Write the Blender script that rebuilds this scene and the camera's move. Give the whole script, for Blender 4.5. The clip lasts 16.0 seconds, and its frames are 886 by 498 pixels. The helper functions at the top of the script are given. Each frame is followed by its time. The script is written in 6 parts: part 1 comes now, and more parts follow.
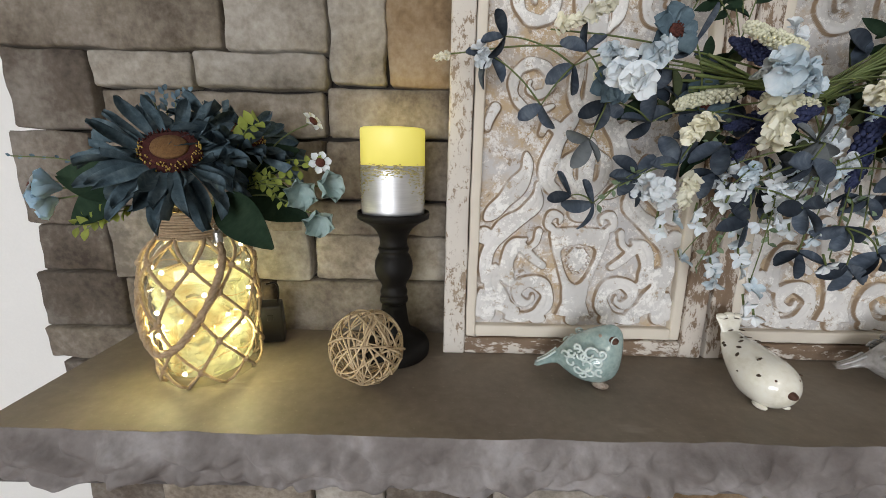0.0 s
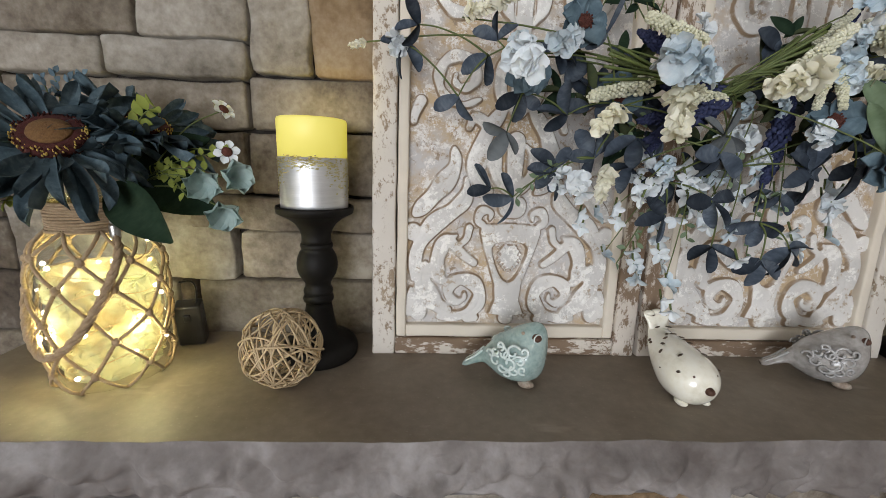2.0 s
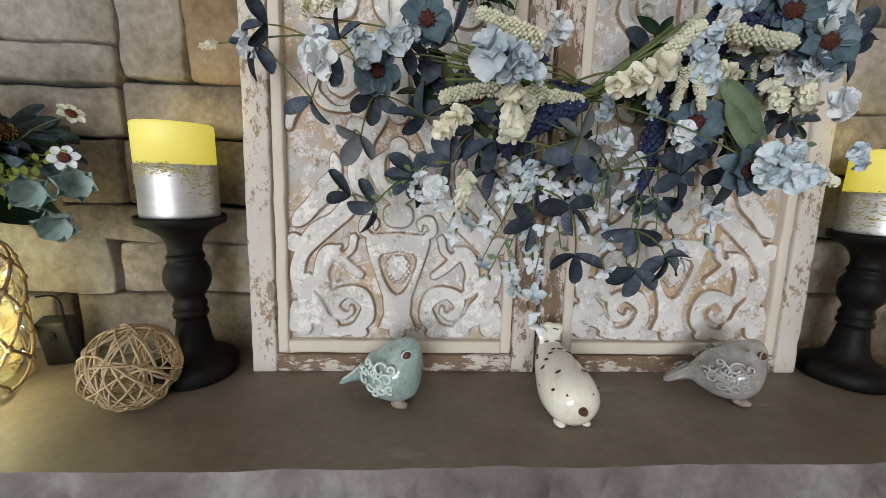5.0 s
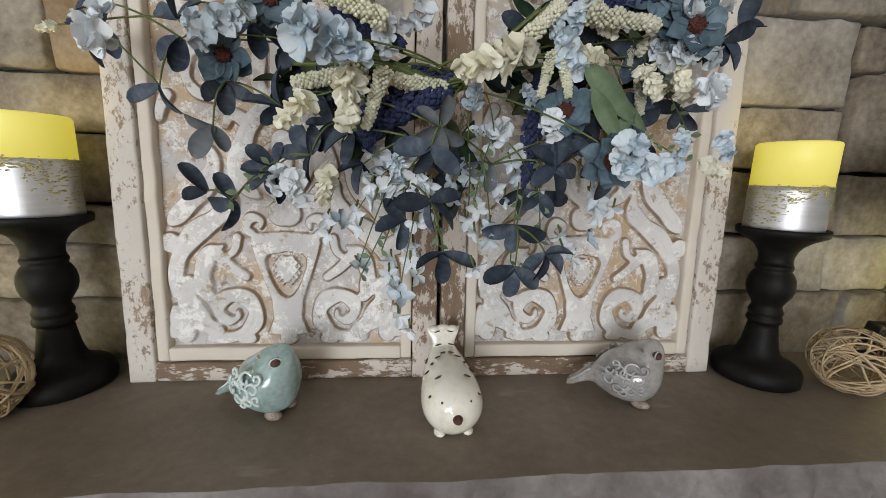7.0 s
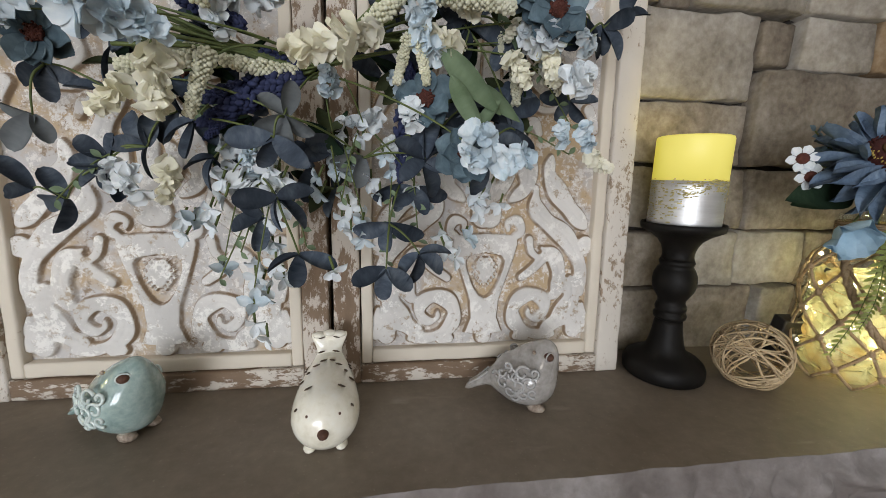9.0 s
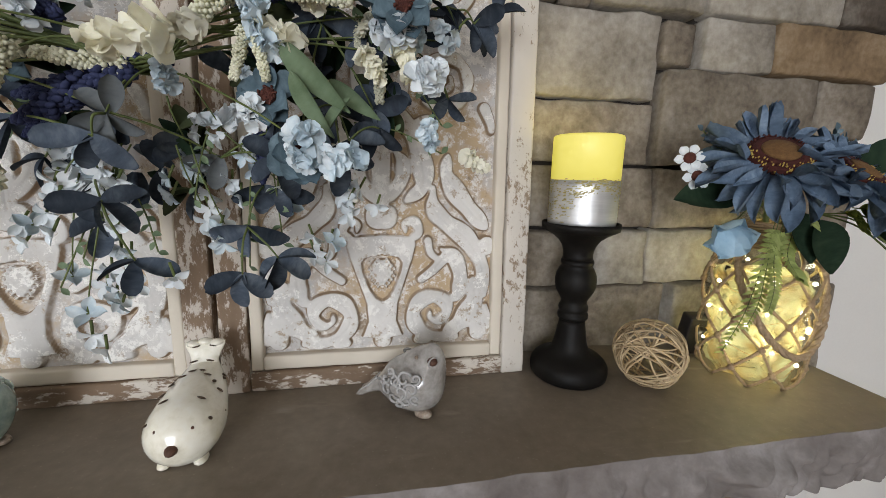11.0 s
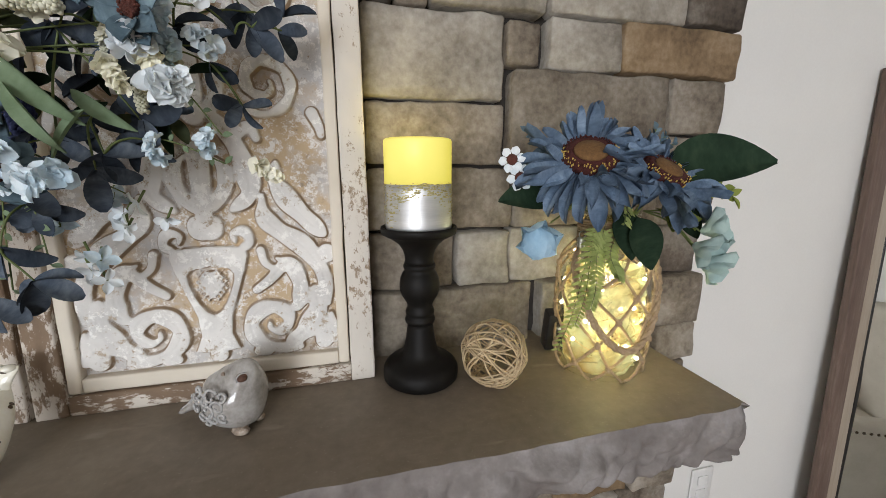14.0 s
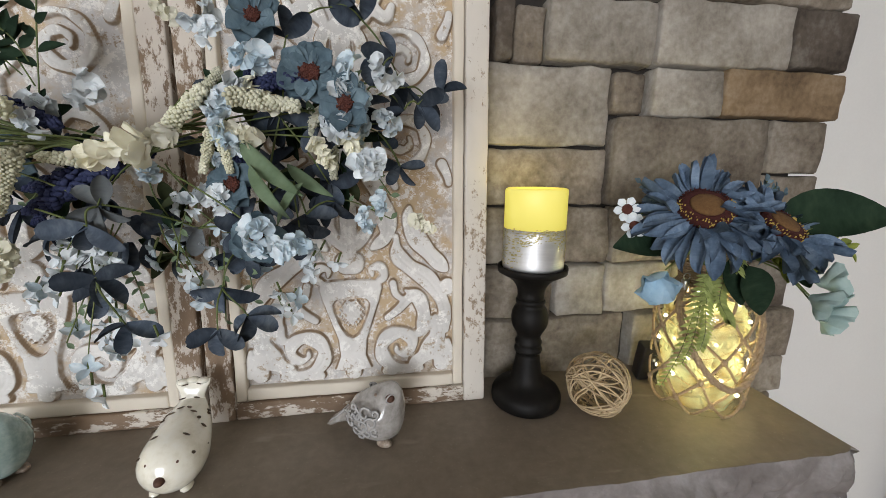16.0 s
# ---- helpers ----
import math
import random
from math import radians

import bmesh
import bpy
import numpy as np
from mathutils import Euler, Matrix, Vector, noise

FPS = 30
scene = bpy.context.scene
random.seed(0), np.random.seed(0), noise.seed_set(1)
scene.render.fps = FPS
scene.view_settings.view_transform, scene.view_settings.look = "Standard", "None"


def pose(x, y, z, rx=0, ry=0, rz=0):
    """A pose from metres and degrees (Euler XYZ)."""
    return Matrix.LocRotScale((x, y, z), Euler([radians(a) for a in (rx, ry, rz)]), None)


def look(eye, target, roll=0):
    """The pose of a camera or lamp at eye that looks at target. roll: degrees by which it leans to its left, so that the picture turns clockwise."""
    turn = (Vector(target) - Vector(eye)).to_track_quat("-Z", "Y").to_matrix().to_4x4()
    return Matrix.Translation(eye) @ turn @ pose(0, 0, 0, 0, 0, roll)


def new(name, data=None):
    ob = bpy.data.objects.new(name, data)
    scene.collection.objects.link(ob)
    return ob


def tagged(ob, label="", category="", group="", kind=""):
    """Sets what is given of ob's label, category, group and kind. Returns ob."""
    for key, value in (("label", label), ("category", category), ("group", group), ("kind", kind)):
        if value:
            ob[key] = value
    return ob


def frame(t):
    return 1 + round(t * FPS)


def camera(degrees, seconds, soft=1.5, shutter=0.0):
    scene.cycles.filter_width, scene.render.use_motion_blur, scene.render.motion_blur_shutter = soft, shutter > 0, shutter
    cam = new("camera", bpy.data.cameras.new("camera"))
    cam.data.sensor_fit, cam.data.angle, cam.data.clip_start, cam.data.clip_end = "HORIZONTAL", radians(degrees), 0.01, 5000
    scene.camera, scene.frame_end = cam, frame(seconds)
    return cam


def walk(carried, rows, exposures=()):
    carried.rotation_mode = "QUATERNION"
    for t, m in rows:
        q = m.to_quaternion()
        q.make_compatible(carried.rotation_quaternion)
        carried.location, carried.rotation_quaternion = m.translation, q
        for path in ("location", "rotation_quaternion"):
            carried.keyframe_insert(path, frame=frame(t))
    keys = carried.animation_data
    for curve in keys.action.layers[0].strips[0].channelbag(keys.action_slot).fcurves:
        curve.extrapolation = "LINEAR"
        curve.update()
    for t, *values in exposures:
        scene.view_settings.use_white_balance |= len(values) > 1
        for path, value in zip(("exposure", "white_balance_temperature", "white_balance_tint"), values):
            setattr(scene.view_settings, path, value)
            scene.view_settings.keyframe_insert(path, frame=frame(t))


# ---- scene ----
cam = camera(98.4, 16.0, soft=0.85)
PATH = [
    (0, (0.085, 0.017, 1.574), (0.093, 1.959, 1.095), 1.4),
    (0.5, (0.101, 0.019, 1.566), (0.134, 1.964, 1.104), 1.6),
    (1, (0.119, 0.022, 1.564), (0.17, 1.966, 1.098), 1.8),
    (1.5, (0.137, 0.024, 1.563), (0.218, 1.969, 1.102), 2.0),
    (2, (0.157, 0.028, 1.561), (0.26, 1.974, 1.113), 2.1),
    (2.5, (0.178, 0.033, 1.567), (0.289, 1.976, 1.108), 2.0),
    (3, (0.2, 0.036, 1.568), (0.31, 1.982, 1.119), 1.9),
    (3.5, (0.225, 0.037, 1.566), (0.322, 1.989, 1.141), 1.8),
    (6, (0.364, 0.052, 1.555), (0.498, 2.012, 1.18), 1.8),
    (6.5, (0.396, 0.056, 1.556), (0.543, 2.014, 1.175), 1.7),
    (7, (0.422, 0.062, 1.554), (0.599, 2.018, 1.177), 1.6),
    (7.5, (0.446, 0.067, 1.551), (0.658, 2.021, 1.177), 1.5),
    (8, (0.47, 0.071, 1.55), (0.71, 2.021, 1.174), 1.4),
    (8.5, (0.495, 0.074, 1.552), (0.766, 2.018, 1.168), 1.5),
    (9, (0.526, 0.076, 1.553), (0.812, 2.018, 1.17), 1.4),
    (11.5, (0.66, 0.07, 1.561), (1.056, 1.99, 1.166), 1.3),
    (12, (0.689, 0.068, 1.565), (1.108, 1.981, 1.159), 1.2),
    (12.5, (0.723, 0.062, 1.564), (1.152, 1.974, 1.163), 0.7),
    (13, (0.756, 0.057, 1.569), (1.195, 1.963, 1.15), 0.2),
    (13.5, (0.785, 0.052, 1.567), (1.249, 1.952, 1.151), 0.0),
    (14, (0.804, 0.044, 1.571), (1.283, 1.941, 1.156), -0.1),
    (14.5, (0.802, 0.039, 1.585), (1.253, 1.943, 1.168), -0.1),
    (15, (0.771, 0.036, 1.598), (1.196, 1.948, 1.191), 0.3),
    (15.5, (0.731, 0.033, 1.614), (1.103, 1.956, 1.208), 0.4),
    (16, (0.691, 0.026, 1.627), (0.998, 1.96, 1.22), 0.3),
]
walk(cam, [(t, look(eye, target, roll)) for t, eye, target, roll in PATH],
     exposures=[(0.0, -0.40), (3.5, -0.44), (6.0, -0.43), (9.0, -0.41), (11.5, -0.28), (13.0, -0.13), (14.5, -0.12), (16.0, -0.26)])

# ---- world and light ----
world = bpy.data.worlds.new("world")
scene.world = world
world.use_nodes = True
wn = world.node_tree
sky = wn.nodes.new("ShaderNodeTexSky")
sky.sky_type, sky.sun_disc = "NISHITA", False
sky.sun_elevation, sky.sun_rotation = radians(35), radians(200)
wn.links.new(sky.outputs[0], wn.nodes["Background"].inputs[0])
wn.nodes["Background"].inputs[1].default_value = 0.1


def area_lamp(name, eye, target, sx, sy, watts, colour):
    d = bpy.data.lights.new(name, "AREA")
    d.shape, d.size, d.size_y, d.energy, d.color = "RECTANGLE", sx, sy, watts, colour
    ob = new(name, d)
    ob.matrix_world = look(eye, target)
    return ob


def point_lamp(name, at, watts, colour, radius):
    d = bpy.data.lights.new(name, "POINT")
    d.energy, d.color, d.shadow_soft_size = watts, colour, radius
    ob = new(name, d)
    ob.location = at
    return ob


WARM = (1.0, 0.94, 0.47)
area_lamp("window_light", (-0.75, -3.42, 1.62), (-0.3, 0, 1.50), 1.8, 1.3, 118, (0.87, 0.92, 1.0))
# added warm fill from above, no real fixture hangs there
area_lamp("overhead_fill", (0.5, -1.6, 2.535), (0.5, -1.6, 0), 0.5, 0.5, 7, (1.0, 0.90, 0.78))


# ---- materials ----
def mat(name, cols, scale=20.0, rough=0.6, bump=0.2, fine=6.0, metal=0.0, spread=0.5, vary=0.0, coat=0.0, dist=0.002, sss=0.0, stretch=(1, 1, 1), roughvar=0.1, grain=0.35, spec=0.5):
    """cols: two or three colours, mixed by noise at two scales; vary: lightness change from object to object."""
    m = bpy.data.materials.new(name)
    m.use_nodes = True
    nt = m.node_tree
    b = nt.nodes["Principled BSDF"]
    tc = nt.nodes.new("ShaderNodeTexCoord")
    mp = nt.nodes.new("ShaderNodeMapping")
    mp.inputs["Scale"].default_value = stretch
    nt.links.new(tc.outputs["Object"], mp.inputs[0])
    n1, n2 = nt.nodes.new("ShaderNodeTexNoise"), nt.nodes.new("ShaderNodeTexNoise")
    for n, s in ((n1, scale), (n2, scale * fine)):
        n.inputs["Scale"].default_value = s
        n.inputs["Detail"].default_value = 5
        n.inputs["Roughness"].default_value = 0.6
        nt.links.new(mp.outputs[0], n.inputs["Vector"])
    info = nt.nodes.new("ShaderNodeObjectInfo")
    off = nt.nodes.new("ShaderNodeVectorMath")
    off.operation = "SCALE"
    comb = nt.nodes.new("ShaderNodeCombineXYZ")
    for i in range(3):
        nt.links.new(info.outputs["Random"], comb.inputs[i])
    nt.links.new(comb.outputs[0], off.inputs[0])
    off.inputs["Scale"].default_value = 7.0
    nt.links.new(off.outputs[0], mp.inputs["Location"])
    mixn = nt.nodes.new("ShaderNodeMath")
    mixn.operation = "MULTIPLY_ADD"
    mixn.inputs[1].default_value = grain
    nt.links.new(n2.outputs["Fac"], mixn.inputs[0])
    half = nt.nodes.new("ShaderNodeMath")
    half.operation = "MULTIPLY"
    half.inputs[1].default_value = 1 - grain
    nt.links.new(n1.outputs["Fac"], half.inputs[0])
    nt.links.new(half.outputs[0], mixn.inputs[2])
    ramp = nt.nodes.new("ShaderNodeValToRGB")
    ramp.color_ramp.elements[0].position = 0.5 - spread * 0.35
    ramp.color_ramp.elements[1].position = 0.5 + spread * 0.35
    ramp.color_ramp.elements[0].color = (*cols[0], 1)
    ramp.color_ramp.elements[1].color = (*cols[-1], 1)
    if len(cols) == 3:
        e = ramp.color_ramp.elements.new(0.5)
        e.color = (*cols[1], 1)
    nt.links.new(mixn.outputs[0], ramp.inputs[0])
    out = ramp.outputs[0]
    if vary:
        hsv = nt.nodes.new("ShaderNodeHueSaturation")
        mr = nt.nodes.new("ShaderNodeMapRange")
        mr.inputs[3].default_value, mr.inputs[4].default_value = 1 - vary, 1 + vary
        nt.links.new(info.outputs["Random"], mr.inputs[0])
        nt.links.new(mr.outputs[0], hsv.inputs["Value"])
        nt.links.new(out, hsv.inputs["Color"])
        out = hsv.outputs[0]
    nt.links.new(out, b.inputs["Base Color"])
    rr = nt.nodes.new("ShaderNodeMapRange")
    rr.inputs[3].default_value, rr.inputs[4].default_value = max(0.02, rough - roughvar), min(1, rough + roughvar)
    nt.links.new(n2.outputs["Fac"], rr.inputs[0])
    nt.links.new(rr.outputs[0], b.inputs["Roughness"])
    b.inputs["Metallic"].default_value = metal
    b.inputs["Specular IOR Level"].default_value = spec
    b.inputs["Coat Weight"].default_value = coat
    b.inputs["Coat Roughness"].default_value = 0.08
    if sss:
        b.inputs["Subsurface Weight"].default_value = sss
        b.inputs["Subsurface Radius"].default_value = (0.01, 0.008, 0.004)
    if bump:
        bp = nt.nodes.new("ShaderNodeBump")
        bp.inputs["Strength"].default_value = bump
        bp.inputs["Distance"].default_value = dist
        nt.links.new(mixn.outputs[0], bp.inputs["Height"])
        nt.links.new(bp.outputs[0], b.inputs["Normal"])
    return m


def glow(name, colour, strength):
    m = bpy.data.materials.new(name)
    m.use_nodes = True
    b = m.node_tree.nodes["Principled BSDF"]
    b.inputs["Base Color"].default_value = (*colour, 1)
    b.inputs["Emission Color"].default_value = (*colour, 1)
    b.inputs["Emission Strength"].default_value = strength
    return m


def leafy(name, cols, through_light=0.25, rough=0.6, vary=0.25, scale=40):
    """cloth petals and leaves: a little light comes through"""
    m = mat(name, cols, scale, max(rough, 0.8), 0.15, 5, vary=vary, stretch=(1, 0.35, 1), spec=0.12)
    nt = m.node_tree
    b = nt.nodes["Principled BSDF"]
    t = nt.nodes.new("ShaderNodeBsdfTranslucent")
    src = b.inputs["Base Color"].links[0].from_socket
    nt.links.new(src, t.inputs[0])
    mx = nt.nodes.new("ShaderNodeMixShader")
    mx.inputs[0].default_value = through_light
    nt.links.new(b.outputs[0], mx.inputs[1])
    nt.links.new(t.outputs[0], mx.inputs[2])
    nt.links.new(mx.outputs[0], nt.nodes["Material Output"].inputs[0])
    return m


STONE = mat("stone_grey", [(0.078, 0.060, 0.044), (0.205, 0.172, 0.134), (0.35, 0.312, 0.262)], 8.5, 0.9, 0.75, 12, grain=0.32, spec=0.25, spread=0.44, vary=0.20, dist=0.004)
STONE_TAN = mat("stone_tan", [(0.10, 0.068, 0.040), (0.225, 0.155, 0.090), (0.33, 0.26, 0.18)], 8.5, 0.9, 0.75, 12, grain=0.32, spec=0.25, spread=0.44, vary=0.08, dist=0.004)
STONE_PALE = mat("stone_pale", [(0.15, 0.128, 0.102), (0.30, 0.270, 0.228), (0.46, 0.425, 0.375)], 8.5, 0.9, 0.75, 12, grain=0.32, spec=0.25, spread=0.44, vary=0.12, dist=0.004)
STONE_DARK = mat("stone_dark", [(0.050, 0.038, 0.030), (0.12, 0.098, 0.078), (0.23, 0.205, 0.175)], 8.5, 0.9, 0.75, 12, grain=0.32, spec=0.25, spread=0.44, vary=0.12, dist=0.004)
MORTAR = mat("mortar", [(0.022, 0.018, 0.015), (0.055, 0.047, 0.04)], 30, 0.95, 0.6, 5)
SLAB_TOP = mat("slab_top", [(0.122, 0.092, 0.063), (0.185, 0.149, 0.110), (0.255, 0.214, 0.168)], 6, 0.55, 0.22, 14, spread=0.6, dist=0.002)
SLAB_FACE = mat("slab_face", [(0.115, 0.098, 0.090), (0.20, 0.180, 0.170), (0.35, 0.328, 0.322)], 11, 0.85, 0.9, 9, spread=0.5, dist=0.006, grain=0.16, spec=0.25)


def scuffed(m, colour):
    """a few faint pale rubbed marks"""
    nt = m.node_tree
    b = nt.nodes["Principled BSDF"]
    base = b.inputs["Base Color"].links[0].from_socket
    tc, mp = nt.nodes.new("ShaderNodeTexCoord"), nt.nodes.new("ShaderNodeMapping")
    mp.inputs["Scale"].default_value = (9, 34, 9)
    mp.inputs["Rotation"].default_value = (0, 0, 0.5)
    nt.links.new(tc.outputs["Object"], mp.inputs[0])
    n, f = nt.nodes.new("ShaderNodeTexNoise"), nt.nodes.new("ShaderNodeTexNoise")
    n.inputs["Scale"].default_value, n.inputs["Detail"].default_value = 1.0, 4
    f.inputs["Scale"].default_value, f.inputs["Detail"].default_value = 300, 3
    nt.links.new(mp.outputs[0], n.inputs["Vector"])
    nt.links.new(tc.outputs["Object"], f.inputs["Vector"])
    a, c = nt.nodes.new("ShaderNodeMapRange"), nt.nodes.new("ShaderNodeMapRange")
    a.inputs[1].default_value, a.inputs[2].default_value, a.inputs[4].default_value = 0.66, 0.80, 0.55
    c.inputs[1].default_value, c.inputs[2].default_value, c.inputs[4].default_value = 0.64, 0.78, 0.35
    nt.links.new(n.outputs["Fac"], a.inputs[0])
    nt.links.new(f.outputs["Fac"], c.inputs[0])
    mx = nt.nodes.new("ShaderNodeMath")
    mx.operation = "MAXIMUM"
    nt.links.new(a.outputs[0], mx.inputs[0])
    nt.links.new(c.outputs[0], mx.inputs[1])
    mix = nt.nodes.new("ShaderNodeMix")
    mix.data_type = "RGBA"
    nt.links.new(mx.outputs[0], mix.inputs["Factor"])
    nt.links.new(base, mix.inputs["A"])
    mix.inputs["B"].default_value = (*colour, 1)
    nt.links.new(mix.outputs["Result"], b.inputs["Base Color"])


scuffed(SLAB_TOP, (0.42, 0.37, 0.31))
WALL = mat("wall_paint", [(0.79, 0.775, 0.74), (0.85, 0.835, 0.80)], 3, 0.75, 0.12, 60, dist=0.0008)
CEIL = mat("ceiling_paint", [(0.74, 0.73, 0.71), (0.8, 0.79, 0.77)], 3, 0.8, 0.1, 60)
FLOOR = mat("floor_wood", [(0.13, 0.075, 0.04), (0.22, 0.135, 0.075), (0.30, 0.20, 0.12)], 3, 0.4, 0.1, 8, stretch=(1, 8, 1))
BLACK = mat("black_wood", [(0.004, 0.0034, 0.003), (0.011, 0.0095, 0.008)], 25, 0.55, 0.15, 6, spec=0.18)
PLASTIC = mat("black_plastic", [(0.012, 0.011, 0.010), (0.022, 0.02, 0.019)], 60, 0.35, 0.05, 4)
WICKER = mat("wicker", [(0.30, 0.20, 0.11), (0.48, 0.36, 0.21), (0.62, 0.50, 0.33)], 40, 0.6, 0.25, 6, spread=0.7, vary=0.22)
JUTE = mat("jute", [(0.19, 0.125, 0.07), (0.33, 0.235, 0.14), (0.48, 0.37, 0.24)], 130, 0.9, 0.7, 3, spread=0.8)
METAL = mat("clasp_metal", [(0.45, 0.44, 0.42), (0.6, 0.59, 0.57)], 60, 0.3, 0.05, metal=1.0)


def weathered(name, paint, bare, dark, amount, scale, stretch):
    """chalky paint rubbed through to the wood along the grain"""
    m = mat(name, [bare, dark], 30, 0.8, 0.3, 5, stretch=stretch, dist=0.002, spread=0.9)
    nt = m.node_tree
    b = nt.nodes["Principled BSDF"]
    base = b.inputs["Base Color"].links[0].from_socket
    tc = nt.nodes.new("ShaderNodeTexCoord")
    mp = nt.nodes.new("ShaderNodeMapping")
    mp.inputs["Scale"].default_value = stretch
    nt.links.new(tc.outputs["Object"], mp.inputs[0])
    n, big = nt.nodes.new("ShaderNodeTexNoise"), nt.nodes.new("ShaderNodeTexNoise")
    n.inputs["Scale"].default_value, n.inputs["Detail"].default_value, n.inputs["Roughness"].default_value = scale, 8, 0.75
    big.inputs["Scale"].default_value, big.inputs["Detail"].default_value = 7, 3
    nt.links.new(mp.outputs[0], n.inputs["Vector"])
    nt.links.new(tc.outputs["Object"], big.inputs["Vector"])
    add = nt.nodes.new("ShaderNodeMath")
    add.operation = "MULTIPLY_ADD"
    add.inputs[1].default_value = 0.55
    nt.links.new(big.outputs["Fac"], add.inputs[0])
    nt.links.new(n.outputs["Fac"], add.inputs[2])
    mr = nt.nodes.new("ShaderNodeMapRange")
    mr.inputs[1].default_value, mr.inputs[2].default_value = 1.30 - amount, 1.35 - amount
    nt.links.new(add.outputs[0], mr.inputs[0])
    pn = nt.nodes.new("ShaderNodeTexNoise")
    pn.inputs["Scale"].default_value, pn.inputs["Detail"].default_value = 16, 5
    nt.links.new(tc.outputs["Object"], pn.inputs["Vector"])
    pr = nt.nodes.new("ShaderNodeMix")
    pr.data_type = "RGBA"
    pr.inputs["A"].default_value = (*[c * 0.80 for c in paint], 1)
    pr.inputs["B"].default_value = (*paint, 1)
    nt.links.new(pn.outputs["Fac"], pr.inputs["Factor"])
    mx = nt.nodes.new("ShaderNodeMix")
    mx.data_type = "RGBA"
    nt.links.new(mr.outputs[0], mx.inputs["Factor"])
    nt.links.new(base, mx.inputs["A"])
    nt.links.new(pr.outputs["Result"], mx.inputs["B"])
    nt.links.new(mx.outputs["Result"], b.inputs["Base Color"])
    return m


FRAME_STILE = weathered("weathered_stile", (0.72, 0.665, 0.59), (0.40, 0.31, 0.215), (0.20, 0.14, 0.095), 0.635, 105, (1, 1, 0.60))
FRAME_RAIL = weathered("weathered_rail", (0.70, 0.64, 0.56), (0.27, 0.185, 0.12), (0.15, 0.10, 0.065), 0.535, 80, (0.40, 1, 1))
FRAME_BROWN = weathered("weathered_stile_brown", (0.68, 0.61, 0.53), (0.29, 0.20, 0.13), (0.15, 0.10, 0.065), 0.56, 80, (1, 1, 0.45))
BEAD = weathered("painted_bead", (0.78, 0.705, 0.59), (0.46, 0.36, 0.26), (0.30, 0.22, 0.15), 0.82, 60, (1, 1, 1))
MIRROR_WOOD = mat("mirror_frame_wood", [(0.075, 0.047, 0.036), (0.15, 0.10, 0.078), (0.26, 0.20, 0.165)], 10, 0.6, 0.3, 8, stretch=(3, 3, 0.3), spread=0.8)
MIRROR_PALE = mat("mirror_inner_wood", [(0.32, 0.25, 0.18), (0.48, 0.42, 0.34)], 10, 0.6, 0.3, 8, stretch=(3, 3, 0.3), spread=0.8)


